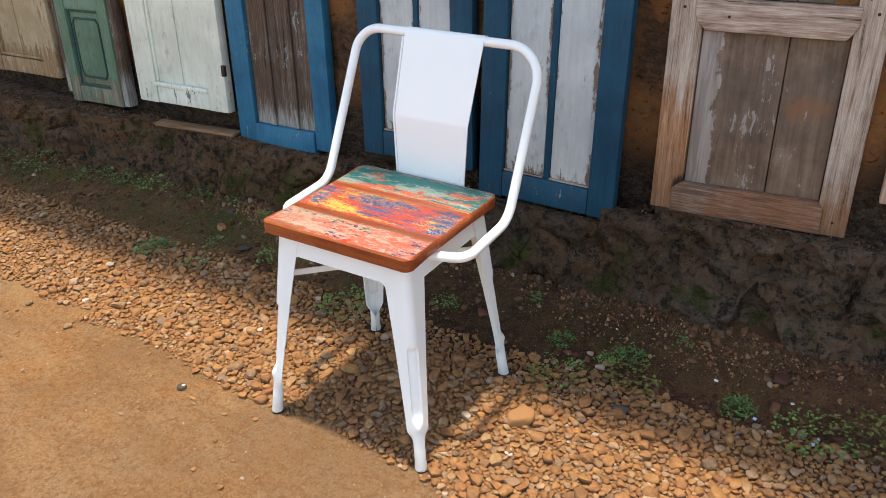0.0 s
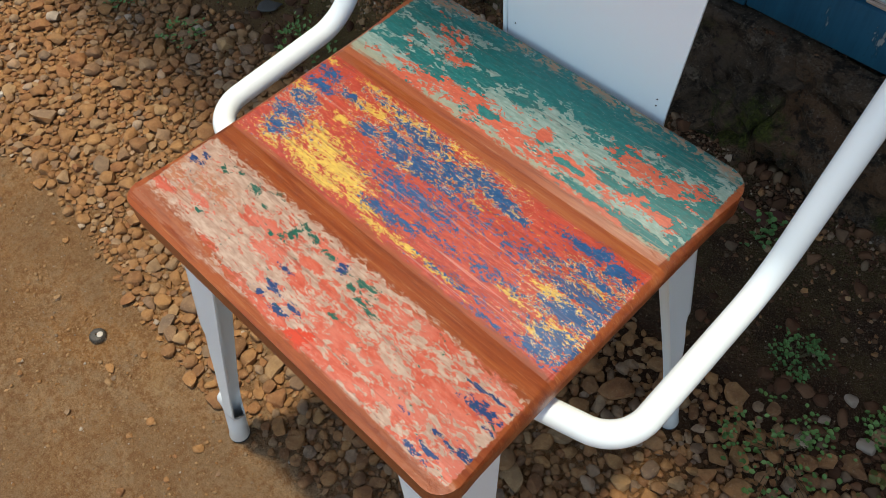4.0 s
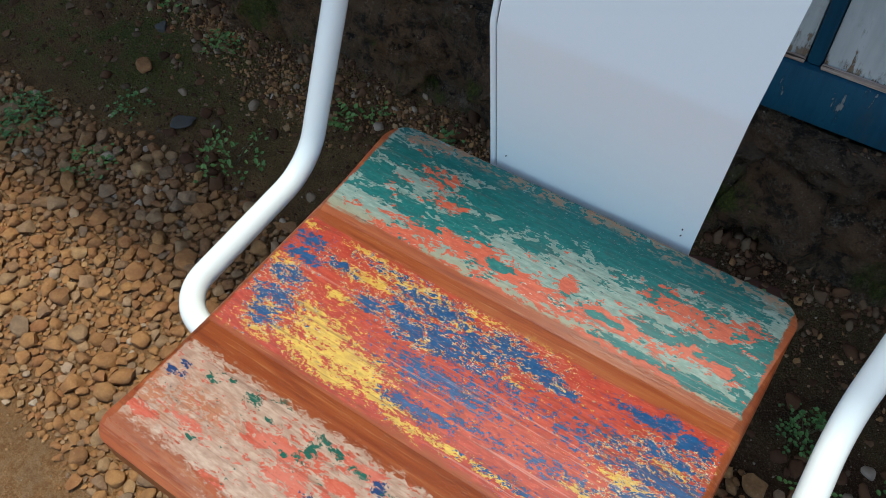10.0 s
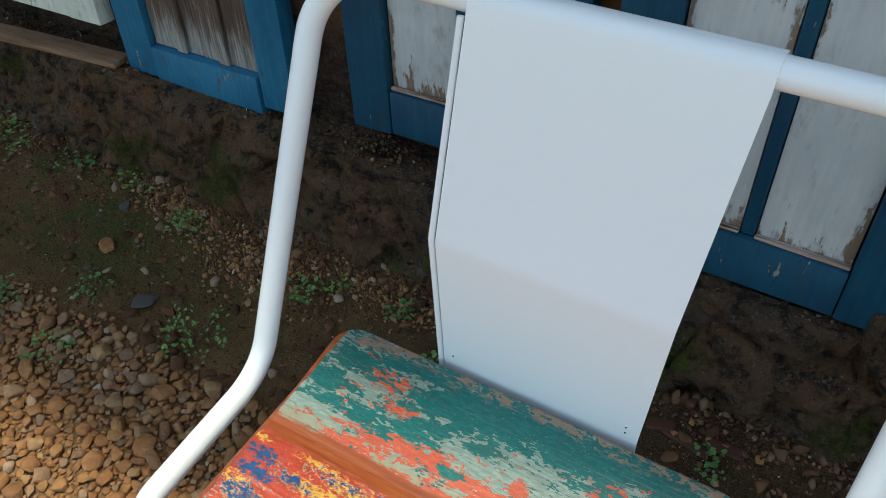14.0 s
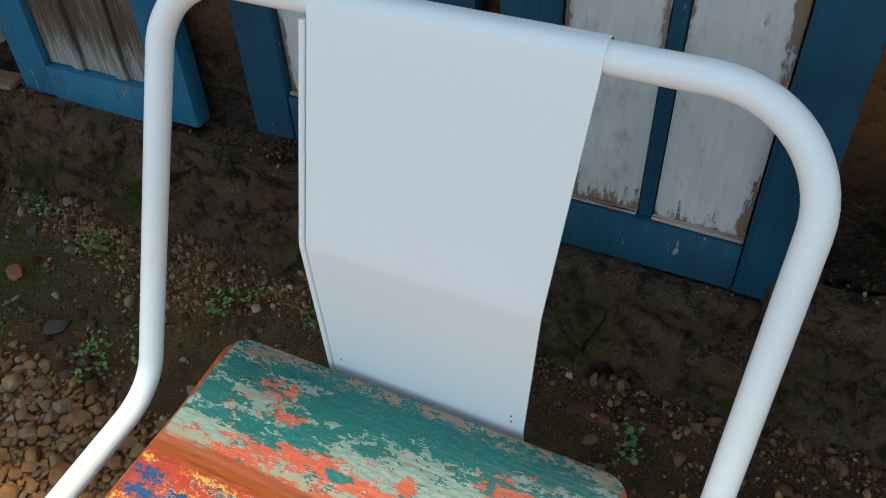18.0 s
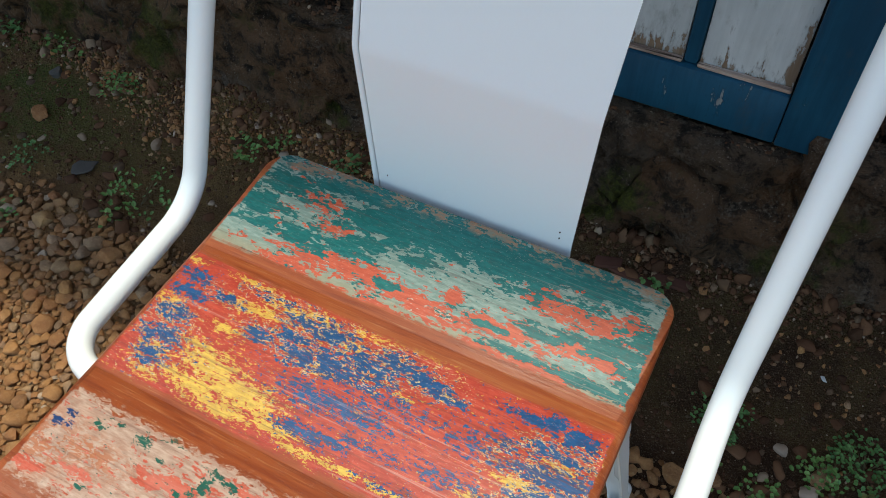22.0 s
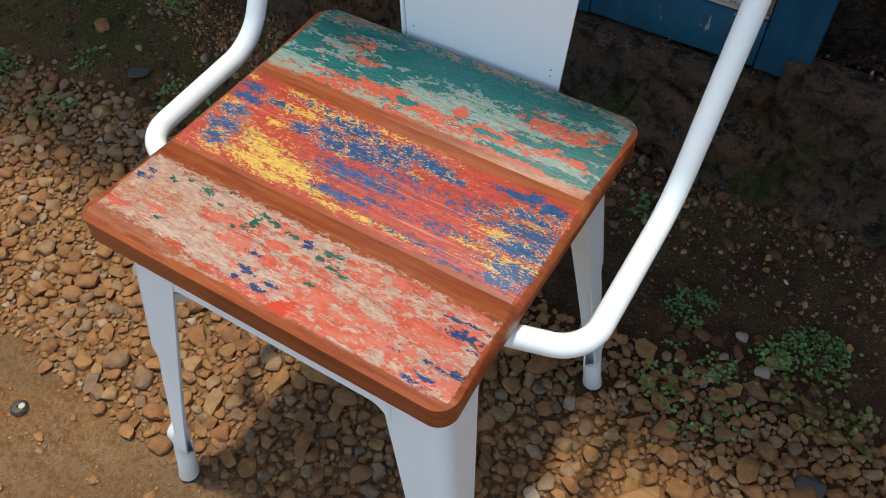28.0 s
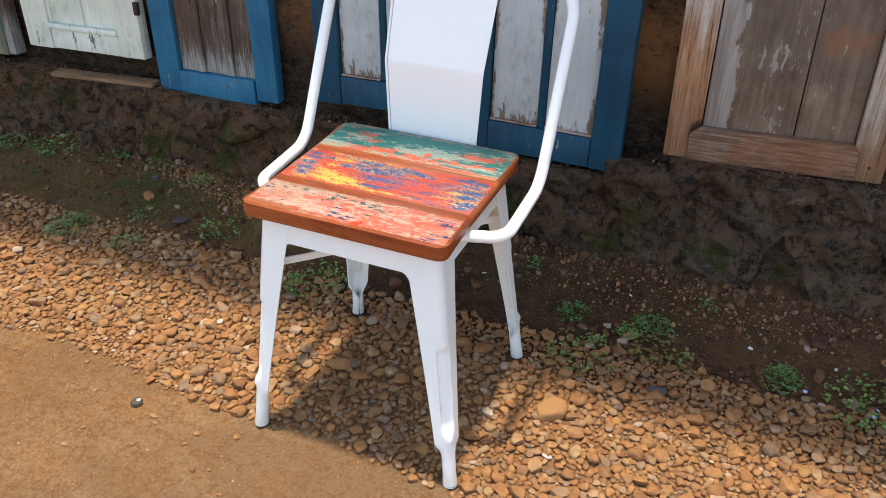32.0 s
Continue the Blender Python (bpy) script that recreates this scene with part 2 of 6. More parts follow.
def seat_back_paint():
    """Pale sage ground, coral coat over it, teal on top, each flaked where it was knocked."""
    t, v, xy, wood, grain, chip, chip2, fine, lump = seat_base("teal paint flaked to orange and pale green", 78, 165)
    sage = t.mix(t.step(fine, 0.4, 0.65), (0.165, 0.240, 0.205), (0.250, 0.325, 0.280))
    sage = t.mix(t.mul(t.step(xy[1], 0.084, 0.070), 0.7), sage, (0.30, 0.250, 0.150))
    coral = t.mix(t.step(fine, 0.35, 0.7), (0.43, 0.072, 0.036), (0.54, 0.110, 0.056))
    w = t.m("MAXIMUM", patches(t, v, 1.0, ((-0.139, 0.167, 0.018, 0.005), (-0.142, 0.115, 0.009, 0.005), (-0.108, 0.136, 0.024, 0.008), (-0.087, 0.117, 0.016, 0.007), (-0.063, 0.138, 0.007, 0.004), (-0.099, 0.071, 0.022, 0.006), (-0.080, 0.086, 0.022, 0.006), (-0.053, 0.089, 0.028, 0.008), (-0.014, 0.086, 0.024, 0.007), (0.012, 0.081, 0.026, 0.007), (-0.021, 0.065, 0.026, 0.006), (-0.063, 0.063, 0.034, 0.005), (0.028, 0.100, 0.006, 0.006), (0.057, 0.090, 0.014, 0.005),)),
                patches(t, v, 1.0, ((0.083, 0.090, 0.016, 0.006), (0.086, 0.129, 0.013, 0.011), (0.110, 0.124, 0.024, 0.009), (0.132, 0.124, 0.02, 0.008), (0.151, 0.129, 0.018, 0.009), (0.123, 0.098, 0.026, 0.005), (0.177, 0.105, 0.006, 0.018), (0.141, 0.095, 0.026, 0.006), (0.115, 0.147, 0.009, 0.003), (0.066, 0.069, 0.02, 0.004), (-0.137, 0.150, 0.01, 0.004), (-0.095, 0.169, 0.014, 0.004), (0.107, 0.072, 0.03, 0.004),)))
    col, f1 = paint(t, sage, coral, t.add(w, lump, t.step(xy[1], 0.125, 0.095, 0.04, 0.16)), chip2)
    col = t.mix(t.mul(t.step(chip, 0.86, 0.88), f1), col, (0.45, 0.42, 0.33))
    teal = t.mix(t.step(fine, 0.35, 0.7), (0.006, 0.105, 0.100), (0.013, 0.150, 0.140))
    w = t.m("MAXIMUM", patches(t, v, 0.85, ((-0.147, 0.141, 0.02, 0.008), (-0.142, 0.098, 0.026, 0.009), (-0.107, 0.098, 0.028, 0.009), (-0.070, 0.104, 0.02, 0.006), (-0.050, 0.141, 0.03, 0.014), (-0.015, 0.150, 0.035, 0.018), (0.019, 0.160, 0.04, 0.018), (0.060, 0.150, 0.035, 0.018), (0.097, 0.162, 0.04, 0.016), (0.129, 0.171, 0.02, 0.01), (0.130, 0.105, 0.025, 0.006), (0.166, 0.094, 0.012, 0.01),)),
                patches(t, v, 1.0, ((0.169, 0.126, 0.01, 0.009), (0.098, 0.098, 0.018, 0.004), (0.089, 0.076, 0.02, 0.0035), (0.144, 0.075, 0.028, 0.004), (-0.023, 0.086, 0.01, 0.0035), (-0.158, 0.115, 0.02, 0.009), (-0.071, 0.162, 0.026, 0.009), (-0.108, 0.156, 0.014, 0.004), (0.157, 0.109, 0.02, 0.005), (-0.051, 0.114, 0.016, 0.007), (0.063, 0.088, 0.014, 0.003), (-0.010, 0.117, 0.016, 0.005),)))
    back = t.step(xy[1], 0.088, 0.150, 0.10, 0.42)
    col, f2 = paint(t, col, teal, t.add(w, back, t.mul(lump, 0.7)), chip)
    rub = t.step(t.add(xy[1], t.mul(lump, 0.05)), 0.157, 0.166)
    col = t.mix(t.mul(rub, t.step(chip2, 0.45, 0.5)), col, t.mix(t.step(fine, 0.4, 0.6), (0.20, 0.20, 0.145), (0.32, 0.17, 0.10)))
    bare = edge_mask(t, xy, 0.067, 0.190, grain)
    return seat_finish(t, col, bare, wood, grain, t.add(f1, f2))


def seat_mid_paint():
    """Red ground with small blue flakes rimmed in yellow, and yellow rubbed along the grain."""
    t, v, xy, wood, grain, chip, chip2, fine, lump = seat_base("red paint with blue and yellow flakes", 245, 450)
    col = t.mix(t.step(fine, 0.35, 0.7), (0.36, 0.038, 0.022), (0.51, 0.072, 0.040))
    streak = t.noise(t.stretch(v, 22, 560, 100, (6, 1, 3)), 1.0, 3, 0.6, 0.15)
    cut = t.mul(t.m("SUBTRACT", streak, 0.5), 0.9)
    w = t.m("MAXIMUM", t.m("MAXIMUM", patches(t, v, 0.80, ((-0.154, 0.031, 0.016, 0.006), (-0.151, 0.016, 0.018, 0.007), (-0.152, -0.004, 0.016, 0.008), (-0.147, -0.024, 0.018, 0.009), (-0.143, -0.041, 0.012, 0.009), (-0.122, 0.024, 0.016, 0.005), (-0.083, 0.008, 0.014, 0.006), (-0.060, 0.016, 0.018, 0.007), (-0.041, 0.031, 0.03, 0.01), (-0.046, 0.007, 0.02, 0.01), (-0.016, 0.010, 0.036, 0.013), (0.004, 0.019, 0.026, 0.012), (-0.015, -0.016, 0.032, 0.01), (0.013, -0.016, 0.028, 0.008), (0.021, 0.032, 0.024, 0.009),)),
                patches(t, v, 0.86, ((0.043, 0.028, 0.018, 0.007), (0.066, 0.024, 0.015, 0.005), (-0.010, -0.042, 0.022, 0.005), (0.006, -0.040, 0.018, 0.004), (0.121, 0.035, 0.018, 0.005), (0.137, 0.037, 0.01, 0.008), (0.153, 0.034, 0.015, 0.008), (0.143, 0.018, 0.022, 0.006), (0.134, 0.000, 0.022, 0.006), (0.158, 0.004, 0.022, 0.008), (0.152, -0.017, 0.026, 0.009), (0.163, -0.007, 0.012, 0.011), (0.156, -0.038, 0.024, 0.009), (0.153, -0.052, 0.018, 0.006),))),
            patches(t, v, 0.52, ((0.028, 0.001, 0.04, 0.012), (0.093, 0.003, 0.032, 0.012), (0.040, -0.033, 0.04, 0.004), (0.065, -0.033, 0.036, 0.004), (0.114, 0.012, 0.03, 0.01), (-0.092, 0.039, 0.03, 0.005), (0.093, -0.026, 0.04, 0.006), (0.077, -0.051, 0.04, 0.004), (0.118, -0.058, 0.03, 0.004),)))
    blue_at = t.add(w, t.mul(lump, 0.55), t.mul(cut, 0.55), chip)
    w = t.m("MAXIMUM", patches(t, v, 0.86, ((-0.098, -0.028, 0.028, 0.012), (-0.097, -0.047, 0.02, 0.008), (-0.069, -0.038, 0.03, 0.011), (-0.049, -0.040, 0.018, 0.007), (-0.073, -0.053, 0.026, 0.005), (-0.030, -0.048, 0.02, 0.0045), (-0.007, -0.055, 0.016, 0.0035), (-0.114, -0.018, 0.012, 0.005), (-0.108, 0.002, 0.012, 0.005), (-0.094, 0.025, 0.024, 0.005), (-0.070, 0.036, 0.022, 0.006), (-0.049, 0.038, 0.018, 0.0045), (-0.116, -0.046, 0.014, 0.007), (0.123, -0.012, 0.014, 0.0035), (0.138, -0.010, 0.02, 0.0035), (0.141, -0.038, 0.007, 0.008), (0.155, -0.032, 0.02, 0.005),)),
            patches(t, v, 0.68, ((0.010, -0.054, 0.018, 0.003), (0.027, -0.053, 0.022, 0.003), (0.056, -0.053, 0.024, 0.003), (-0.105, 0.044, 0.018, 0.003), (-0.120, 0.044, 0.012, 0.003), (0.066, 0.023, 0.014, 0.003), (0.036, 0.010, 0.007, 0.003), (0.015, -0.014, 0.005, 0.003), (-0.145, -0.038, 0.012, 0.008), (-0.026, 0.029, 0.03, 0.006), (-0.010, 0.042, 0.02, 0.004), (0.153, 0.011, 0.012, 0.004), (0.159, -0.017, 0.02, 0.005), (0.108, -0.032, 0.014, 0.003), (-0.169, 0.043, 0.014, 0.0025), (-0.138, -0.052, 0.016, 0.006), (0.027, 0.048, 0.024, 0.003), (-0.164, 0.006, 0.012, 0.004), (-0.035, 0.004, 0.016, 0.004),)))
    yellow = t.mix(t.step(fine, 0.3, 0.7), (0.52, 0.300, 0.060), (0.70, 0.450, 0.075))
    col, f2 = paint(t, col, yellow, t.add(w, t.mul(lump, 0.4), cut), chip2)
    rim = t.mul(t.step(blue_at, 0.87, 0.89), t.step(chip2, 0.36, 0.40))
    where = t.step(t.add(patches(t, v, 1.0, ((-0.047, 0.025, 0.06, 0.022), (-0.140, -0.029, 0.034, 0.03), (0.153, -0.011, 0.04, 0.034), (0.022, 0.030, 0.05, 0.012), (-0.094, 0.026, 0.04, 0.012),)), lump), 0.26, 0.36)
    col = t.mix(t.mul(rim, where), col, t.mix(t.step(fine, 0.4, 0.6), (0.62, 0.42, 0.14), (0.66, 0.52, 0.30)))
    f1 = t.step(blue_at, 1.0, 1.03)
    col = t.mix(f1, col, t.mix(t.step(fine, 0.35, 0.65), (0.006, 0.055, 0.165), (0.012, 0.085, 0.225)))
    scratch = t.step(t.noise(t.stretch(v, 11, 520, 100, (2, 5, 2)), 1.0, 3, 0.6, 0.1), 0.57, 0.62)
    w = patches(t, v, 0.42, ((0.074, -0.044, 0.06, 0.012), (0.033, -0.044, 0.05, 0.008), (0.087, -0.010, 0.06, 0.014), (-0.021, -0.021, 0.05, 0.008),))
    col = t.mix(t.mul(scratch, w), col, (0.56, 0.34, 0.28))
    dash = t.step(t.noise(t.stretch(v, 26, 640, 100, (8, 1, 5)), 1.0, 3, 0.6, 0.1), 0.58, 0.63)
    col = t.mix(t.mul(dash, t.mul(w, 1.0)), col, (0.17, 0.030, 0.035))
    bare = edge_mask(t, xy, -0.0625, 0.0520, grain)
    return seat_finish(t, col, bare, wood, grain, t.add(f1, f2), 0.42)


def seat_front_paint():
    """Rubbed beige primer with leftovers of coral, a few flecks of green and blue."""
    t, v, xy, wood, grain, chip, chip2, fine, lump = seat_base("worn coral paint over beige primer", 120, 260)
    dash = t.noise(t.stretch(v, 30, 480, 100, (8, 5, 2)), 1.0, 4, 0.65)
    pale = t.mix(t.step(fine, 0.35, 0.68), (0.40, 0.250, 0.190), (0.53, 0.380, 0.300))
    pale = t.mix(t.mul(t.step(dash, 0.56, 0.64), 0.35), pale, (0.33, 0.15, 0.095))
    pale = t.mix(t.mul(patches(t, v, 0.8, ((-0.160, -0.125, 0.024, 0.020), (-0.13, -0.118, 0.03, 0.010))), t.step(chip2, 0.45, 0.52)), pale, (0.42, 0.120, 0.040))
    coral = t.mix(t.step(fine, 0.3, 0.7), (0.48, 0.075, 0.042), (0.57, 0.130, 0.082))
    w = t.m("MAXIMUM", patches(t, v, 0.92, ((-0.055, -0.109, 0.026, 0.007), (-0.044, -0.125, 0.024, 0.008), (-0.013, -0.128, 0.026, 0.006), (-0.080, -0.113, 0.012, 0.006), (-0.010, -0.094, 0.02, 0.005), (-0.088, -0.152, 0.016, 0.004), (-0.047, -0.157, 0.022, 0.004), (-0.002, -0.159, 0.03, 0.007), (0.038, -0.159, 0.034, 0.009), (0.045, -0.140, 0.026, 0.008), (0.068, -0.155, 0.04, 0.009), (0.078, -0.133, 0.03, 0.008), (0.125, -0.118, 0.036, 0.011), (0.144, -0.121, 0.03, 0.012),)),
                patches(t, v, 0.92, ((0.148, -0.085, 0.02, 0.007), (0.161, -0.106, 0.024, 0.01), (0.130, -0.082, 0.02, 0.005), (0.090, -0.088, 0.024, 0.005), (0.054, -0.080, 0.018, 0.004), (0.060, -0.094, 0.022, 0.005), (0.039, -0.129, 0.02, 0.005), (0.037, -0.113, 0.014, 0.004), (0.107, -0.076, 0.016, 0.004), (0.016, -0.117, 0.016, 0.004), (-0.015, -0.111, 0.014, 0.005), (0.106, -0.145, 0.03, 0.008), (-0.157, -0.142, 0.014, 0.004), (-0.125, -0.132, 0.016, 0.003),)))
    right = t.step(xy[0], -0.10, 0.06, 0.18, 0.52)
    cut = t.mul(t.m("SUBTRACT", dash, 0.5), 0.55)
    col, f1 = paint(t, pale, coral, t.add(t.m("MAXIMUM", w, right), t.mul(lump, 0.8), cut), chip, 0.08)
    pink = t.step(t.noise(t.stretch(v, 30, 70, 10, (3, 3, 8)), 1.0, 3, 0.5), 0.45, 0.62)
    col = t.mix(t.mul(t.mul(pink, f1), 0.5), col, (0.60, 0.20, 0.150))
    col, f4 = paint(t, col, (0.56, 0.046, 0.018), t.m("SUBTRACT", patches(t, v, 1.3, ((0.024, -0.157, 0.010, 0.008),)), 0.2), chip)
    w = patches(t, v, 0.84, ((-0.163, -0.109, 0.01, 0.0034), (0.005, -0.100, 0.006, 0.0028), (-0.019, -0.143, 0.007, 0.003), (-0.002, -0.153, 0.008, 0.0028), (0.005, -0.145, 0.006, 0.002), (-0.024, -0.127, 0.006, 0.0018), (-0.024, -0.152, 0.005, 0.002), (0.141, -0.099, 0.006, 0.0016), (0.156, -0.107, 0.013, 0.0026), (0.160, -0.098, 0.01, 0.0016), (0.004, -0.096, 0.005, 0.002), (-0.160, -0.101, 0.005, 0.0018), (0.153, -0.110, 0.01, 0.0024), (0.167, -0.140, 0.011, 0.0028), (0.140, -0.159, 0.01, 0.0024), (0.119, -0.144, 0.005, 0.0016), (0.146, -0.140, 0.007, 0.0018), (0.149, -0.153, 0.008, 0.0018), (0.165, -0.117, 0.006, 0.0018), (0.163, -0.110, 0.008, 0.0018),))
    small = flakes(t, v, 170, 330, (5.5, 1.2, 0))
    col, f2 = paint(t, col, (0.012, 0.045, 0.150), t.add(w, t.mul(lump, 0.9)), small)
    w = patches(t, v, 0.84, ((-0.137, -0.099, 0.006, 0.0026), (-0.098, -0.095, 0.008, 0.0036), (-0.082, -0.085, 0.005, 0.002), (-0.122, -0.093, 0.004, 0.002), (-0.046, -0.100, 0.004, 0.007), (-0.047, -0.092, 0.007, 0.0026), (-0.029, -0.095, 0.005, 0.0026), (-0.053, -0.110, 0.004, 0.0026), (0.029, -0.097, 0.011, 0.0024), (0.022, -0.105, 0.006, 0.003), (0.038, -0.108, 0.007, 0.0032), (0.047, -0.110, 0.006, 0.0024), (-0.011, -0.097, 0.007, 0.0024), (-0.083, -0.101, 0.004, 0.002), (0.031, -0.129, 0.005, 0.002), (-0.059, -0.114, 0.004, 0.002), (-0.118, -0.138, 0.004, 0.0018),))
    col, f3 = paint(t, col, (0.010, 0.100, 0.072), t.add(w, t.mul(lump, 0.9)), small)
    strip = t.step(t.add(xy[1], t.mul(t.m("SUBTRACT", chip, 0.5), 0.010), t.mul(lump, 0.02)), -0.087, -0.082)
    bare = t.m("MAXIMUM", edge_mask(t, xy, -0.1635, -0.062, grain), strip)
    bare = t.m("MAXIMUM", bare, t.mul(t.step(t.add(t.blob(xy, -0.15, -0.162, 0.11, 0.014), t.mul(chip, 0.6)), 0.62, 1.0), 0.85))
    return seat_finish(t, col, bare, wood, grain, t.add(f1, f2))


def old_paint(name, dark, light, under, wear=0.62, scale=1.0, gray=(0.30, 0.27, 0.24), foot=0.0, edges=()):
    """Old brush paint on upright boards, flaked to the wood below; foot: how much more has gone near the bottom; edges: where across the leaf it has worn off upright."""
    t = Tree(name)
    v = t.coord()
    x, y, z = t.xyz(v)
    g = t.noise(t.stretch(v, 60 * scale, 60 * scale, 3.5 * scale), 1.0, 6, 0.65, 0.5)
    streak = t.noise(t.stretch(v, 48, 48, 9), 1.0, 6, 0.68, 0.3)
    fleck = t.noise(t.stretch(v, 130, 130, 60), 1.0, 4, 0.65)
    blot = t.noise(v, 7, 4, 0.6)
    brush = t.noise(t.stretch(v, 160, 160, 6), 1.0, 3, 0.6)
    col = t.mix(t.step(t.add(t.mul(blot, 0.5), t.mul(streak, 0.3), t.mul(brush, 0.2)), 0.38, 0.64), dark, light)
    wood = t.mix(t.step(g, 0.35, 0.7), under, gray)
    low = t.mul(t.step(t.add(z, t.mul(t.m("SUBTRACT", blot, 0.5), 0.10)), 0.15, 0.065), foot)
    near = None
    for k in edges:
        e = t.step(t.add(t.m("ABSOLUTE", t.m("SUBTRACT", x, k)), t.mul(t.m("SUBTRACT", streak, 0.5), 0.03)), 0.002, 0.020, 0.13, 0.0)
        near = e if near is None else t.m("MAXIMUM", near, e)
    if near is not None:
        low = t.m("MAXIMUM", low, near)
    gone = t.add(t.mul(streak, 0.55), t.mul(blot, 0.25), t.mul(fleck, 0.20), low)
    f = t.step(gone, wear, wear + 0.018)
    rim = t.mul(t.step(gone, wear - 0.03, wear), t.step(f, 1.0, 0.0))
    col = t.mix(t.mul(rim, 0.35), col, tuple(0.4 * c for c in dark))
    col = t.mix(f, col, wood)
    grime = t.step(t.noise(t.stretch(v, 30, 30, 12), 1.0, 6, 0.75), 0.52, 0.75)
    col = t.mix(t.mul(grime, 0.42), col, (0.06, 0.048, 0.036))
    return t.out(col, t.step(f, 0, 1, 0.55, 0.85), t.add(t.mul(g, 0.4), t.mul(brush, 0.2), t.mul(f, -0.6)), 0.6, 0.003, spec=0.3)


def raw_boards(name, a, b, c, flake=None, amount=0.66, along="z", warm=None, foot=None):
    """Weathered bare timber with raised grain, dark checks and leftovers of an old coat; warm: colour that the wood keeps in places; foot: colour of the coat left at the bottom."""
    t = Tree(name)
    v = t.coord()
    s = (55, 55, 3.0) if along == "z" else (3.0, 55, 55)
    s2 = (260, 260, 14) if along == "z" else (14, 260, 260)
    g = t.noise(t.stretch(v, *s), 1.0, 6, 0.66, 1.2)
    g2 = t.noise(t.stretch(v, *s2), 1.0, 4, 0.7)
    blot = t.noise(v, 9, 5, 0.65)
    col = t.ramp(t.add(t.mul(g, 0.42), t.mul(g2, 0.36), t.mul(blot, 0.22)), ((0.36, a), (0.5, b), (0.62, c)))
    if warm:
        col = t.mix(t.mul(t.step(t.noise(v, 5, 4, 0.6), 0.42, 0.58), 0.75), col, t.mix(t.step(g2, 0.35, 0.65), tuple(0.5 * k for k in warm), warm))
    h = t.add(g, t.mul(g2, 0.8))
    if flake:
        f = t.step(t.add(t.mul(t.noise(t.stretch(v, 42, 42, 14, (4, 1, 2)), 1.0, 6, 0.7, 0.4), 0.62), t.mul(blot, 0.38)), amount, amount + 0.012)
        col = t.mix(t.mul(f, 0.85), col, flake)
        h = t.add(h, t.mul(f, 0.5))
    if foot:
        rag = t.noise(t.stretch(v, 70, 70, 9), 1.0, 5, 0.7)
        f = t.step(t.add(t.xyz(v)[2], t.mul(t.m("SUBTRACT", rag, 0.5), 0.22)), 0.150, 0.075)
        col = t.mix(t.mul(f, 0.75), col, t.mix(t.step(g2, 0.4, 0.6), tuple(0.6 * k for k in foot), foot))
    crack = t.step(g, 0.34, 0.39, 1.0, 0.0)
    col = t.mix(t.mul(crack, 0.85), col, (0.025, 0.017, 0.012))
    return t.out(col, 0.85, h, 0.8, 0.004, spec=0.2)


def brown_stile(name, sound):
    """Silvered upright timber, still orange-brown at its foot, black round the lower joint; sound: how high the brown reaches."""
    t = Tree(name)
    v = t.coord()
    x, y, z = t.xyz(v)
    g = t.noise(t.stretch(v, 95, 95, 4.0), 1.0, 6, 0.68, 1.0)
    g2 = t.noise(t.stretch(v, 420, 420, 16), 1.0, 4, 0.7)
    blot = t.noise(v, 10, 5, 0.65)
    grey = t.ramp(t.add(t.mul(g, 0.45), t.mul(g2, 0.35), t.mul(blot, 0.20)), ((0.38, (0.150, 0.100, 0.072)), (0.48, (0.400, 0.300, 0.235)), (0.60, (0.640, 0.540, 0.460))))
    brown = t.ramp(t.add(t.mul(g, 0.5), t.mul(g2, 0.5)), ((0.36, (0.180, 0.070, 0.028)), (0.5, (0.420, 0.190, 0.085)), (0.64, (0.560, 0.310, 0.170)))) 
    low = t.step(t.add(z, t.mul(t.m("SUBTRACT", blot, 0.5), 0.22), t.mul(t.m("SUBTRACT", g, 0.5), 0.25)), sound, sound + 0.14, 1.0, 0.0)
    col = t.mix(t.mul(low, 0.85), grey, brown)
    # darker towards the bottom
    col = t.mix(t.step(t.add(z, t.mul(t.m("SUBTRACT", blot, 0.5), 0.2)), 0.02, 0.22, 0.45, 0.0), col, (0.095, 0.052, 0.030))
    rot = t.blob((x, z), 0.066, 0.055, 0.022, 0.040)
    col = t.mix(t.step(t.add(rot, t.mul(g2, 0.8)), 0.75, 1.05), col, (0.040, 0.025, 0.018))
    crack = t.step(g, 0.33, 0.37, 1.0, 0.0)
    col = t.mix(t.mul(crack, 0.7), col, (0.045, 0.030, 0.022))
    return t.out(col, 0.85, t.add(g, t.mul(g2, 0.8)), 0.8, 0.004, spec=0.2)


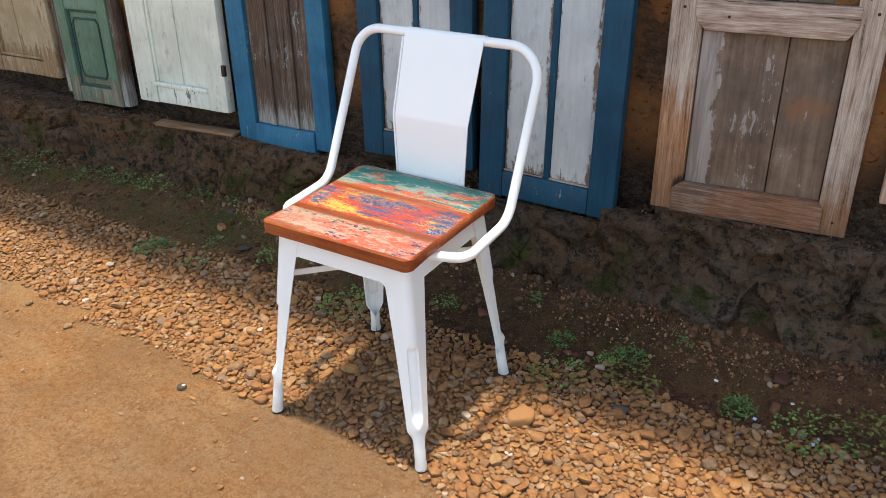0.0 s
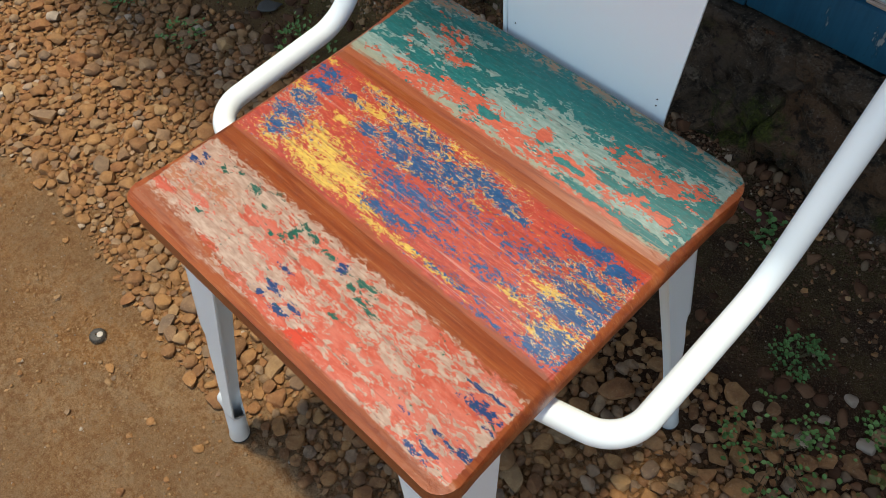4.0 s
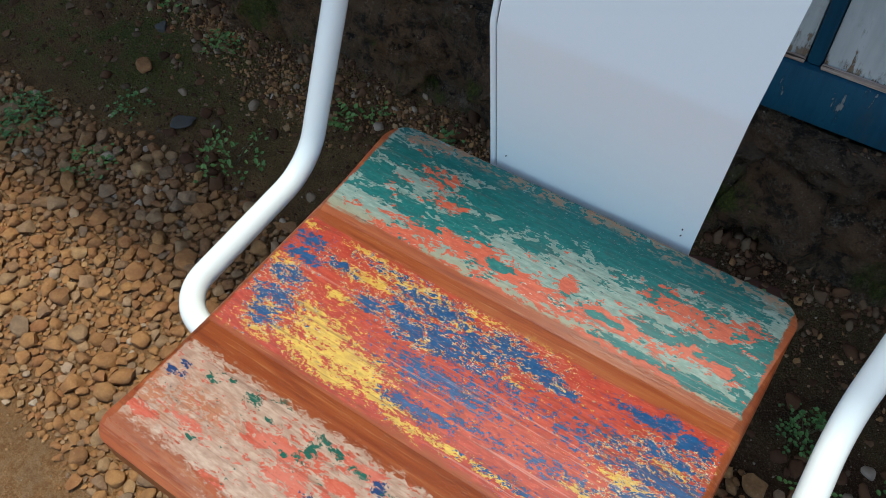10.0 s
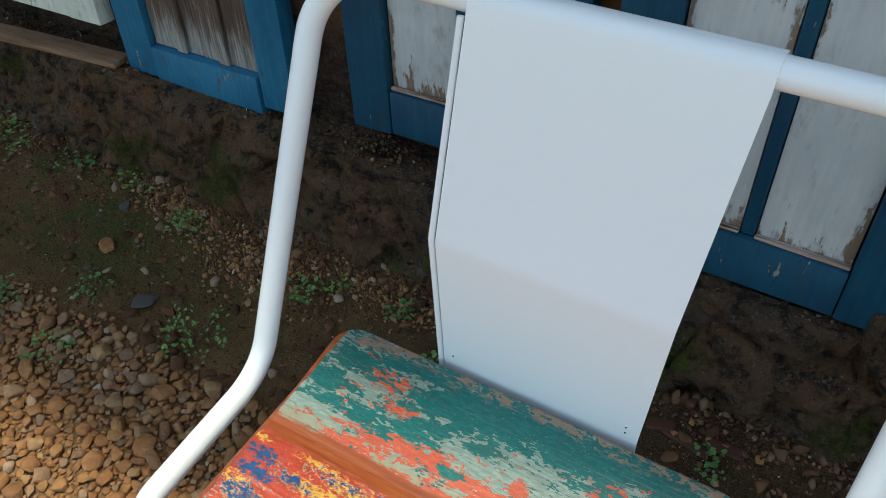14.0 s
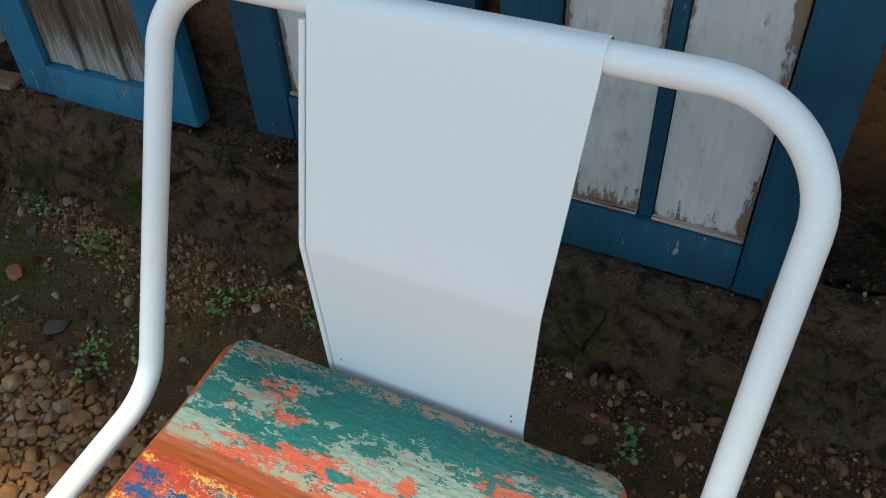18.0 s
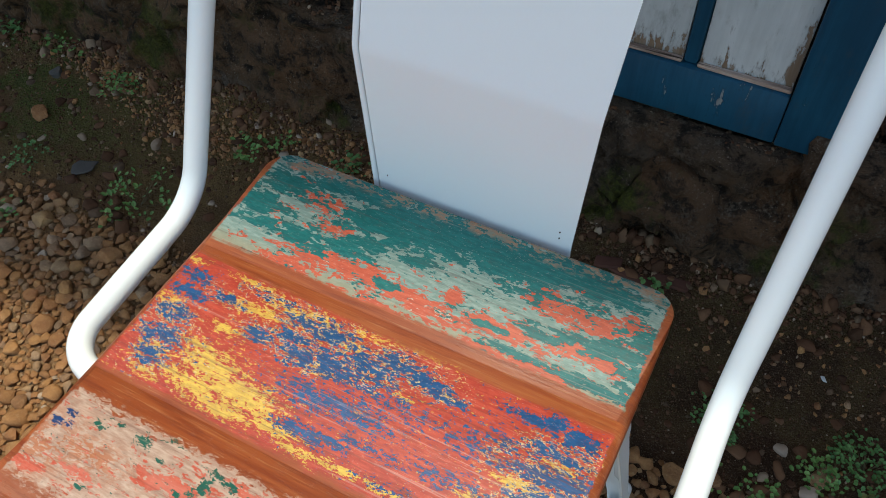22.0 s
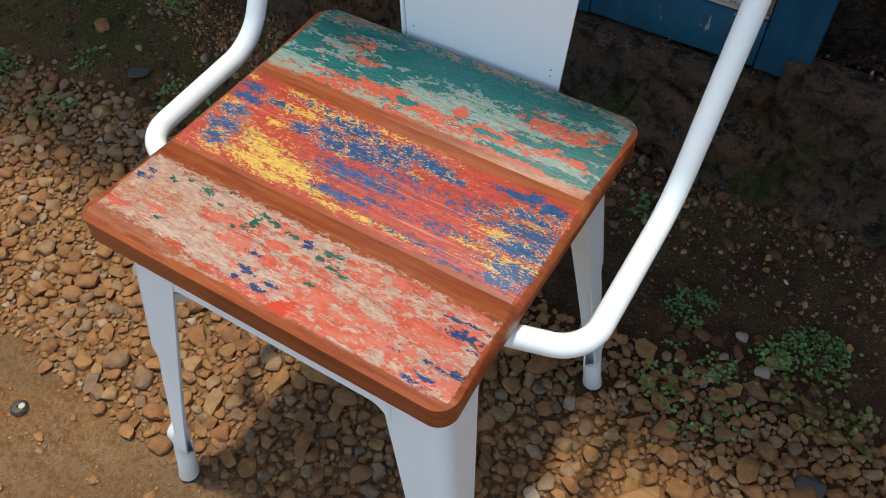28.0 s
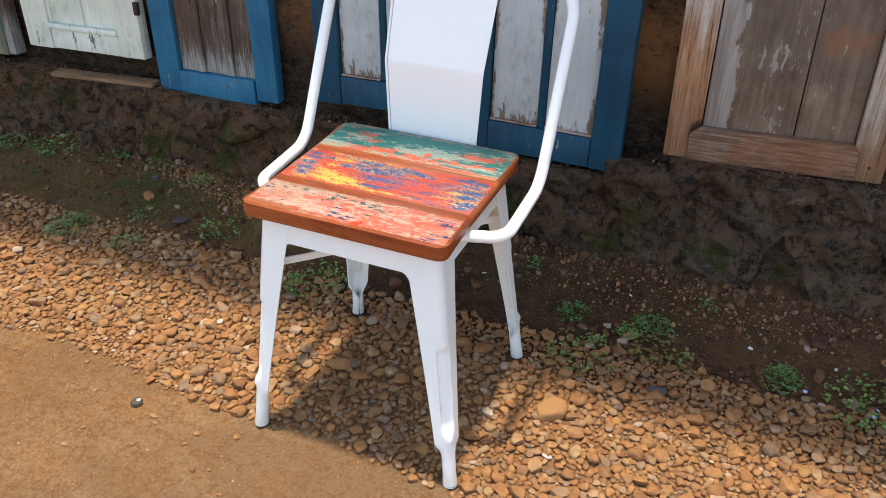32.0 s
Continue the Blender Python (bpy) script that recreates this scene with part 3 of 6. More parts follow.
def brown_panel():
    """Thin brown boards: a coat that has come off in a ragged upright strip and in white flakes, one rust-brown patch."""
    t = Tree("dull brown panel boards")
    v = t.coord()
    x, y, z = t.xyz(v)
    g = t.noise(t.stretch(v, 60, 60, 4), 1.0, 5, 0.65, 0.8)
    blot = t.noise(v, 11, 5, 0.65)
    rag = t.noise(t.stretch(v, 22, 22, 14), 1.0, 6, 0.68, 0.3)
    col = t.ramp(t.add(t.mul(g, 0.5), t.mul(blot, 0.5)), ((0.36, (0.090, 0.060, 0.042)), (0.5, (0.185, 0.125, 0.088)), (0.64, (0.265, 0.190, 0.140))))
    band = t.mul(t.step(t.add(z, t.mul(t.m("SUBTRACT", rag, 0.5), 0.25)), 0.17, 0.24), t.step(t.add(z, t.mul(t.m("SUBTRACT", rag, 0.5), 0.25)), 0.40, 0.34))
    col = t.mix(t.mul(band, 0.4), col, (0.10, 0.078, 0.062))
    rust = t.blob((x, z), 0.325, 0.285, 0.085, 0.050)
    col = t.mix(t.mul(t.step(t.add(t.mul(rust, 0.7), t.mul(rag, 1.1)), 0.85, 1.30), 0.7), col, (0.25, 0.115, 0.060))
    pale = t.mix(t.step(g, 0.35, 0.65), (0.24, 0.195, 0.17), (0.40, 0.345, 0.31))
    edge = t.step(t.add(x, t.mul(t.m("SUBTRACT", rag, 0.5), 0.10)), 0.118, 0.124, 1.0, 0.0)
    col = t.mix(edge, col, pale)
    near = t.mul(t.step(t.m("ABSOLUTE", t.m("SUBTRACT", x, 0.21)), 0.09, 0.02), 0.05)
    flake = t.step(t.add(t.mul(t.noise(t.stretch(v, 60, 60, 20, (2, 2, 9)), 1.0, 6, 0.72, 0.3), 0.65), t.mul(blot, 0.35), near), 0.600, 0.612)
    col = t.mix(t.mul(flake, 0.6), col, (0.42, 0.365, 0.325))
    return t.out(col, 0.85, t.add(t.mul(g, 0.5), flake, edge), 0.6, 0.003, spec=0.2)


def stone_material(name, island):
    """Laterite gravel: each stone takes its own tone."""
    t = Tree(name)
    if island:
        r = t.node("ShaderNodeNewGeometry").outputs["Random Per Island"]
    else:
        r = t.node("ShaderNodeObjectInfo").outputs["Random"]
    v = t.node("ShaderNodeNewGeometry").outputs["Position"]
    base = t.ramp(r, ((0.0, (0.415, 0.195, 0.076)), (0.14, (0.268, 0.120, 0.056)), (0.28, (0.464, 0.232, 0.090)), (0.42, (0.342, 0.140, 0.061)), (0.56, (0.439, 0.213, 0.083)), (0.64, (0.207, 0.152, 0.117)), (0.70, (0.476, 0.281, 0.134)),
                        (0.80, (0.366, 0.244, 0.159)), (0.86, (0.232, 0.110, 0.056)), (0.96, (0.427, 0.207, 0.083)), (1.0, (0.586, 0.488, 0.390))))
    n = t.noise(v, 60, 5, 0.65)
    col = t.mix(t.step(n, 0.3, 0.75), t.mix(0.42, base, (0.12, 0.054, 0.025)), t.mix(0.25, base, (0.52, 0.29, 0.115)))
    col = t.mix(t.mul(t.step(t.noise(v, 330, 4, 0.7), 0.56, 0.68), 0.4), col, t.mix(0.5, col, (0.06, 0.035, 0.02)))
    rough = t.noise(v, 210, 6, 0.75)
    col = t.mix(t.mul(t.step(rough, 0.55, 0.64), 0.4), col, t.mix(0.5, col, (0.56, 0.40, 0.24)))
    return t.out(col, 0.88, t.add(rough, t.mul(n, 0.6)), 1.0, 0.003, spec=0.2)


def ground_material():
    """Packed laterite dirt in the yard; damp mossy soil along the wall, coloured darker still for the eave's shade."""
    t = Tree("packed orange dirt and damp soil")
    v = t.coord()
    x, y, z = t.xyz(v)
    big = t.noise(v, 1.7, 5, 0.6)
    mid = t.noise(v, 14, 5, 0.65)
    fine = t.noise(v, 190, 6, 0.75)
    dirt = t.mix(t.step(big, 0.38, 0.62), (0.365, 0.172, 0.062), (0.335, 0.198, 0.104))
    dirt = t.mix(t.mul(t.step(mid, 0.4, 0.7), 0.55), dirt, (0.27, 0.175, 0.102))
    dirt = t.mix(t.mul(t.step(fine, 0.55, 0.75), 0.45), dirt, (0.15, 0.072, 0.03))
    clod = t.noise(v, 62, 6, 0.75)
    dirt = t.mix(t.mul(t.step(clod, 0.51, 0.56), 0.65), dirt, (0.24, 0.105, 0.038))
    pebbled = t.noise(v, 150, 5, 0.75)
    dirt = t.mix(t.mul(t.step(pebbled, 0.53, 0.58), 0.55), dirt, (0.46, 0.29, 0.15))
    dirt = t.mix(t.mul(t.step(pebbled, 0.45, 0.40), 0.5), dirt, (0.19, 0.085, 0.032))
    dirt = t.mix(t.mul(t.step(clod, 0.46, 0.40), 0.6), dirt, (0.36, 0.230, 0.130))
    tread = t.noise(t.stretch(v, 2.2, 5.5, 1.0, (3, 1, 0)), 1.0, 5, 0.62, 0.6)
    dirt = t.mix(t.mul(t.step(tread, 0.46, 0.60), 0.45), dirt, (0.215, 0.112, 0.050))
    dirt = t.mix(t.mul(t.step(tread, 0.45, 0.36), 0.35), dirt, (0.45, 0.275, 0.130))
    # soil colour takes in some of the eave's shade, most behind the chair
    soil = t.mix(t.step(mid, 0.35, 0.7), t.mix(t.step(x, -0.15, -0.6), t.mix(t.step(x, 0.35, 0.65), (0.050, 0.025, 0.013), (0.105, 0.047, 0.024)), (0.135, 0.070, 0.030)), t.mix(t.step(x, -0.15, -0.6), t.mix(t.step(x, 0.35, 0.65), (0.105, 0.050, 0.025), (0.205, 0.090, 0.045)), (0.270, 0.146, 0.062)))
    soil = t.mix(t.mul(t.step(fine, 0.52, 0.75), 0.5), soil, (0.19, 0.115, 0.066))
    moss = t.mul(t.step(t.add(t.mul(mid, 0.5), t.mul(big, 0.5)), 0.43, 0.55), t.mul(t.step(y, 0.25, 0.40), t.step(x, -0.5, -1.1, 0.3, 1.25)))
    soil = t.mix(t.mul(moss, 0.85), soil, t.mix(t.step(fine, 0.4, 0.65), (0.055, 0.060, 0.013), (0.115, 0.120, 0.026)))
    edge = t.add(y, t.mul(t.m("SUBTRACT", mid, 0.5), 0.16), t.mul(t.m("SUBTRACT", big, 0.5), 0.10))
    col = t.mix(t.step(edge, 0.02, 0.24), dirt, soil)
    sand = t.noise(v, 620, 3, 0.7)
    col = t.mix(t.mul(t.step(sand, 0.54, 0.66), 0.55), col, t.mix(0.5, col, (0.46, 0.34, 0.22)))
    col = t.mix(t.mul(t.step(sand, 0.46, 0.36), 0.55), col, t.mix(0.6, col, (0.05, 0.028, 0.015)))
    return t.out(col, 0.92, t.add(t.mul(mid, 0.5), t.mul(clod, -0.7), t.mul(pebbled, 0.5), t.mul(fine, 0.6)), 1.0, 0.011, spec=0.15)


def plinth_material(name):
    """Old rubble smeared with clay: dark damp stone with crevice shade painted in near black, red earth, pale lichen
    specks and moss.
    """
    t = Tree(name)
    v = t.coord()
    x, y, z = t.xyz(v)
    r = t.node("ShaderNodeObjectInfo").outputs["Random"]
    big = t.noise(v, 5, 5, 0.62)
    mid = t.noise(v, 28, 6, 0.7, 0.4)
    fine = t.noise(v, 170, 5, 0.75)
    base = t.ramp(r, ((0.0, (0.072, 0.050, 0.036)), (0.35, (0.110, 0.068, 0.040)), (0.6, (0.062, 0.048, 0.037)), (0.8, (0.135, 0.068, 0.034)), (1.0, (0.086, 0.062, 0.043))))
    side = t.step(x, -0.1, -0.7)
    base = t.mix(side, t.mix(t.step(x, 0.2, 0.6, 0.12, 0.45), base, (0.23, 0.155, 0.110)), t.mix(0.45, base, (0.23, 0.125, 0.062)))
    # hollows of the bump are coloured near black, as crevice shade
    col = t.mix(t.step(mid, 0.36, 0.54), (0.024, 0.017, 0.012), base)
    earth = t.step(t.add(t.mul(big, 0.6), t.mul(mid, 0.4)), 0.49, 0.58)
    col = t.mix(t.mul(earth, t.step(side, 0.0, 1.0, 0.35, 0.75)), col, t.mix(t.step(fine, 0.4, 0.65), (0.130, 0.064, 0.031), (0.250, 0.128, 0.066)))
    dust = t.step(t.add(t.mul(t.noise(v, 13, 5, 0.7), 0.55), t.mul(fine, 0.45)), 0.52, 0.60)
    col = t.mix(t.mul(dust, t.step(side, 0.0, 1.0, 0.75, 0.55)), col, (0.200, 0.152, 0.116))
    speck = t.mul(t.step(t.noise(v, 300, 4, 0.7), 0.60, 0.66), t.step(t.noise(v, 17, 4, 0.65), 0.46, 0.62))
    col = t.mix(t.mul(speck, 0.8), col, (0.40, 0.33, 0.27))
    # smaller near-black pits, more crevice shade in the colour
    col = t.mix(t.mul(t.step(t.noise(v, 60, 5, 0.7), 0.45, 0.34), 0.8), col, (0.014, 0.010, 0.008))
    moss = t.mul(t.step(t.noise(v, 8, 5, 0.7), 0.53, 0.64), t.step(z, 0.26, 0.10))
    col = t.mix(t.mul(moss, 0.85), col, t.mix(t.step(fine, 0.4, 0.65), (0.040, 0.046, 0.010), (0.100, 0.112, 0.018)))
    return t.out(col, 0.93, t.add(t.mul(mid, 1.0), t.mul(fine, 0.5), t.mul(dust, 0.15)), 1.0, 0.020, spec=0.15)


def clay_material():
    """Mud wall: orange and grey-brown clods; the dark foot is damp and painted-in shade from the shutters."""
    t = Tree("crumbling orange clay wall")
    v = t.coord()
    x, y, z = t.xyz(v)
    big = t.noise(v, 6, 5, 0.62)
    mid = t.noise(t.stretch(v, 38, 38, 60), 1.0, 6, 0.74, 0.5)
    fine = t.noise(v, 190, 5, 0.75)
    col = t.mix(t.step(big, 0.40, 0.60), (0.120, 0.072, 0.046), (0.42, 0.175, 0.060))
    col = t.mix(t.mul(t.step(mid, 0.46, 0.62), 0.6), col, (0.27, 0.150, 0.080))
    col = t.mix(t.mul(t.step(mid, 0.46, 0.34), 0.85), col, (0.040, 0.024, 0.015))
    col = t.mix(t.mul(t.step(fine, 0.56, 0.70), 0.45), col, (0.34, 0.21, 0.13))
    # dark foot: wet clay plus the shade below the shutters, put into the colour
    damp_shade = t.step(t.add(z, t.mul(t.m("SUBTRACT", big, 0.5), -0.30), t.mul(t.m("SUBTRACT", mid, 0.5), -0.15), t.step(x, 0.75, 0.95, 0.0, -0.12)), 0.34, 0.46, 1.0, 0.0)
    col = t.mix(t.mul(damp_shade, 0.92), col, t.mix(t.step(mid, 0.38, 0.62), (0.024, 0.018, 0.014), t.mix(t.step(fine, 0.45, 0.65), (0.065, 0.048, 0.036), (0.160, 0.122, 0.095))))
    return t.out(col, 0.95, t.add(mid, t.mul(fine, 0.35)), 1.0, 0.022, spec=0.1)


def leaf_material(name, a, b):
    t = Tree(name)
    r = t.node("ShaderNodeNewGeometry").outputs["Random Per Island"]
    col = t.mix(r, a, b)
    col = t.mix(t.mul(t.step(t.noise(t.coord(), 160, 3, 0.6), 0.5, 0.7), 0.35), col, (0.10, 0.11, 0.02))
    return t.out(col, 0.5, None, spec=0.4)


def plain(name, color, rough=0.6, metal=0.0, vary=0.35, scale=40):
    t = Tree(name)
    v = t.coord()
    n = t.noise(v, scale, 5, 0.65)
    col = t.mix(t.mul(t.step(n, 0.35, 0.7), vary), color, tuple(0.35 * c for c in color))
    return t.out(col, rough, n, 0.3, 0.002, metal=metal, spec=0.4)


WHITE = white_metal()
SEAT_BACK, SEAT_MID, SEAT_FRONT = seat_back_paint(), seat_mid_paint(), seat_front_paint()
NAVY = old_paint("dark blue paint", (0.004, 0.045, 0.088), (0.009, 0.078, 0.138), (0.20, 0.23, 0.24), 0.612)
BLUE = old_paint("sky blue paint", (0.010, 0.105, 0.205), (0.026, 0.180, 0.300), (0.06, 0.075, 0.085), 0.585, 1.0, (0.28, 0.36, 0.38))
PANE_WHITE = old_paint("greyed white paint", (0.47, 0.505, 0.515), (0.60, 0.63, 0.64), (0.20, 0.13, 0.08), 0.625, 0.8, (0.30, 0.24, 0.19), 0.17, (0.072, 0.190, 0.206, 0.318))
OFF_WHITE = old_paint("chalky pale green-white paint", (0.60, 0.64, 0.55), (0.78, 0.80, 0.71), (0.08, 0.12, 0.12), 0.635, 1.0, (0.22, 0.22, 0.18), 0.05)
GREEN = old_paint("dull green paint", (0.080, 0.155, 0.105), (0.150, 0.255, 0.180), (0.12, 0.105, 0.065), 0.575, 1.0, (0.26, 0.25, 0.19), 0.11)
DARK_GREEN = old_paint("dark green moulding paint", (0.012, 0.050, 0.042), (0.03, 0.085, 0.07), (0.10, 0.09, 0.06), 0.62)
CREAM = old_paint("faded cream paint", (0.34, 0.26, 0.16), (0.52, 0.43, 0.29), (0.24, 0.140, 0.065), 0.545, 1.0, (0.36, 0.25, 0.15), 0.10)
OLIVE = old_paint("dull olive-brown paint", (0.125, 0.115, 0.070), (0.210, 0.190, 0.120), (0.12, 0.085, 0.05), 0.575, 1.0, (0.22, 0.18, 0.12))
GREY_BOARD = raw_boards("grey-brown weathered boards", (0.045, 0.030, 0.022), (0.125, 0.088, 0.068), (0.27, 0.215, 0.18), (0.30, 0.36, 0.38), 0.585, "z", (0.15, 0.095, 0.065), (0.46, 0.47, 0.44))
BROWN_FRAME = raw_boards("weathered brown timber", (0.200, 0.115, 0.075), (0.500, 0.350, 0.260), (0.680, 0.550, 0.460), (0.66, 0.60, 0.56), 0.66, "z", (0.52, 0.27, 0.13))
DARK_RAIL = raw_boards("dark weathered crosswise timber", (0.040, 0.024, 0.016), (0.190, 0.115, 0.078), (0.400, 0.300, 0.235), None, 0.7, "x", (0.30, 0.13, 0.065))
BROWN_RAIL = raw_boards("silvered crosswise timber", (0.110, 0.065, 0.046), (0.430, 0.310, 0.245), (0.700, 0.600, 0.530), None, 0.7, "x")
BROWN_STILE, GREY_STILE = brown_stile("silvered timber with a brown foot", 0.22), brown_stile("silvered timber", 0.02)
BROWN_PANEL = brown_panel()
STRIP_WOOD = raw_boards("dry light brown lath", (0.12, 0.065, 0.032), (0.23, 0.13, 0.07), (0.33, 0.20, 0.12), None, 0.7, "x")
STONE, STONE_STUFF = stone_material("gravel stone", False), stone_material("gravel stones", True)
GROUND = ground_material()


def crumb_material():
    t = Tree("dirt crumbs")
    r = t.node("ShaderNodeNewGeometry").outputs["Random Per Island"]
    y = t.xyz(t.coord())[1]
    yard = t.ramp(r, ((0.0, (0.29, 0.130, 0.048)), (0.4, (0.34, 0.185, 0.085)), (0.75, (0.41, 0.245, 0.118)), (0.93, (0.22, 0.15, 0.10)), (1.0, (0.48, 0.38, 0.29))))
    # wall-side crumbs are toned darker than the yard's for the shade there
    soil = t.ramp(r, ((0.0, (0.055, 0.026, 0.014)), (0.4, (0.110, 0.050, 0.026)), (0.72, (0.170, 0.085, 0.044)), (0.86, (0.100, 0.064, 0.040)), (0.95, (0.22, 0.140, 0.085)), (1.0, (0.36, 0.27, 0.20))))
    return t.out(t.mix(t.step(y, 0.12, 0.26), yard, soil), 0.9, t.noise(t.coord(), 300, 3, 0.6), 0.4, 0.002, spec=0.15)


CRUMB = crumb_material()
PINK_CRUMB = stone_material("pale reddish earth crumbs", True)
PLINTH, CLAY = plinth_material("mossy dark fieldstone"), clay_material()
LEAF = leaf_material("small green leaves", (0.080, 0.170, 0.035), (0.180, 0.300, 0.080))
FERN = leaf_material("blue-green fine leaves", (0.060, 0.140, 0.038), (0.120, 0.240, 0.066))
LEAF_DRY = leaf_material("yellowing leaves", (0.10, 0.11, 0.025), (0.19, 0.17, 0.05))
STEM = plain("weed stem", (0.10, 0.075, 0.03), 0.7)
IRON = plain("rusted iron", (0.07, 0.045, 0.035), 0.7, 0.6)
TIN = plain("dirty dark tin", (0.10, 0.085, 0.07), 0.5, 0.4, 0.6, 260)
RUBBER = plain("black rubber", (0.03, 0.03, 0.03), 0.7)
ROOF = plain("grey roof sheet", (0.22, 0.20, 0.18), 0.7, 0.0, 0.4, 8)
PETAL = plain("white petal", (0.75, 0.74, 0.72), 0.6)
TAN_STONE = plain("orange-tan stone", (0.36, 0.175, 0.070), 0.85, 0.0, 0.4, 60)
DARK_STONE = plain("dark grey stone", (0.085, 0.075, 0.066), 0.85, 0.0, 0.4, 60)
PALE_STONE = plain("pale cream stone", (0.58, 0.50, 0.42), 0.85, 0.0, 0.3, 90)
BLUE_PETAL = plain("pale blue petal", (0.30, 0.45, 0.70), 0.6)
TERRACOTTA = plain("broken red tile", (0.095, 0.036, 0.022), 0.9, 0.0, 0.5, 30)


# ---- building helpers ----
def thing(name, label, category, group="", kind="", at=(0, 0, 0)):
    ob = new(name)
    ob.empty_display_size = 0.05
    ob.location = at
    return tagged(ob, label, category, group, kind)


def mesh_of(name, bm, material, smooth=None):
    me = bpy.data.meshes.new(name)
    bm.normal_update()
    bm.to_mesh(me)
    bm.free()
    me.materials.append(material)
    if smooth is not None:
        me.polygons.foreach_set("use_smooth", [True] * len(me.polygons))
        if smooth < 180:
            me.set_sharp_from_angle(angle=radians(smooth))
    return me


def part(name, bm, material, parent, label="", smooth=None):
    ob = new(name, mesh_of(name, bm, material, smooth))
    ob.parent = parent
    if label:
        tagged(ob, label)
    return ob


def box(x0, x1, y0, y1, z0, z1, bevel=0.0, seg=2):
    bm = bmesh.new()
    bmesh.ops.create_cube(bm, size=1.0)
    for v in bm.verts:
        v.co = Vector(((x0 + x1) / 2 + v.co.x * (x1 - x0), (y0 + y1) / 2 + v.co.y * (y1 - y0), (z0 + z1) / 2 + v.co.z * (z1 - z0)))
    if bevel:
        bmesh.ops.bevel(bm, geom=bm.edges[:], offset=bevel, segments=seg, profile=0.5, affect="EDGES")
    return bm


def worn(bm, amount=0.0012, scale=60.0, cuts=0):
    """Breaks up straight edges a little, as on old timber."""
    if cuts:
        bmesh.ops.subdivide_edges(bm, edges=[e for e in bm.edges if e.calc_length() > 0.05], cuts=cuts, use_grid_fill=True)
    for v in bm.verts:
        v.co += Vector(noise.noise_vector(v.co * scale)) * amount
    return bm


def grid(rows, cols, closed_cols=False, caps=False):
    """Faces between rows of points: rows is a list of equally long lists of Vectors."""
    bm = bmesh.new()
    vs = [[bm.verts.new(p) for p in r] for r in rows]
    n = len(vs[0])
    for a, b in zip(vs, vs[1:]):
        for i in range(n if closed_cols else n - 1):
            j = (i + 1) % n
            bm.faces.new((a[i], a[j], b[j], b[i]))
    if caps:
        bm.faces.new(vs[0][::-1])
        bm.faces.new(vs[-1])
    bmesh.ops.recalc_face_normals(bm, faces=bm.faces[:])
    return bm


def rounded_path(points, radii, steps=10):
    """A polyline whose corners are replaced by arcs."""
    out = [Vector(points[0])]
    for a, b, c, r in zip(points, points[1:], points[2:], radii):
        a, b, c = Vector(a), Vector(b), Vector(c)
        u, w = (a - b).normalized(), (c - b).normalized()
        half = u.angle(w) / 2
        d = r / math.tan(half)
        p, q = b + u * d, b + w * d
        mid = b + (u + w).normalized() * (r / math.sin(half))
        e, f = p - mid, q - mid
        total_angle = e.angle(f)
        for i in range(steps + 1):
            k = i / steps
            out.append(mid + (e * math.sin((1 - k) * total_angle) + f * math.sin(k * total_angle)) / math.sin(total_angle))
    out.append(Vector(points[-1]))
    return out


def tube(path, radius, sides=20, caps=True):
    rows, up = [], None
    for i, p in enumerate(path):
        d = (path[min(i + 1, len(path) - 1)] - path[max(i - 1, 0)]).normalized()
        if up is None:
            up = d.orthogonal().normalized()
        up = (up - d * up.dot(d)).normalized()
        side = d.cross(up)
        r = radius[i] if isinstance(radius, (list, tuple)) else radius
        rows.append([p + (up * math.cos(2 * math.pi * k / sides) + side * math.sin(2 * math.pi * k / sides)) * r for k in range(sides)])
    return grid(rows, sides, True, caps)


# ---- the setting: ground, plinth, wall, eave ----
def ground_height(x, y):
    """Nearly level yard that rises a little against the plinth."""
    h = 0.012 * noise.noise(Vector((x * 1.3, y * 1.3, 0.3))) + 0.005 * noise.noise(Vector((x * 6, y * 6, 4.0))) + 0.0022 * noise.noise(Vector((x * 28, y * 28, 9.0)))
    k = min(1.0, max(0.0, (y - 0.32) / 0.3))
    h += 0.030 * k * k
    near = math.exp(-((x / 0.35) ** 2 + (y / 0.35) ** 2))
    return h * (1 - near) - 0.004


def spaced(lo, hi, near_lo, near_hi, step, far):
    """Coordinates that are close together near the chair and wider further off."""
    out = list(np.arange(near_lo, near_hi + 1e-6, step))
    s, p = step, near_hi
    while p < hi:
        s *= far
        p = min(hi, p + s)
        out.append(p)
    s, p = step, near_lo
    while p > lo:
        s *= far
        p = max(lo, p - s)
        out.insert(0, p)
    return [float(v) for v in out]


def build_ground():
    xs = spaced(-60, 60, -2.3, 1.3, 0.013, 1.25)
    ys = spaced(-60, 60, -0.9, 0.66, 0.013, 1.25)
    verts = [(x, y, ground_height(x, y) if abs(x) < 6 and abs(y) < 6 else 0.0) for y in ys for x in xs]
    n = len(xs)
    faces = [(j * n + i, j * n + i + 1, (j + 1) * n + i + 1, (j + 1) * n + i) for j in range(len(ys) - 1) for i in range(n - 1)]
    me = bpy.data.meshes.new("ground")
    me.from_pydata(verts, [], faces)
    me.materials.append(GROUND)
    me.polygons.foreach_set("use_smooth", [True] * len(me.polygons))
    return tagged(new("ground", me), "packed orange dirt yard turning to damp soil, coloured darker for shade, along the wall", "ground", kind="structure")


LEDGE_Z, WALL_Y = 0.215, 0.715


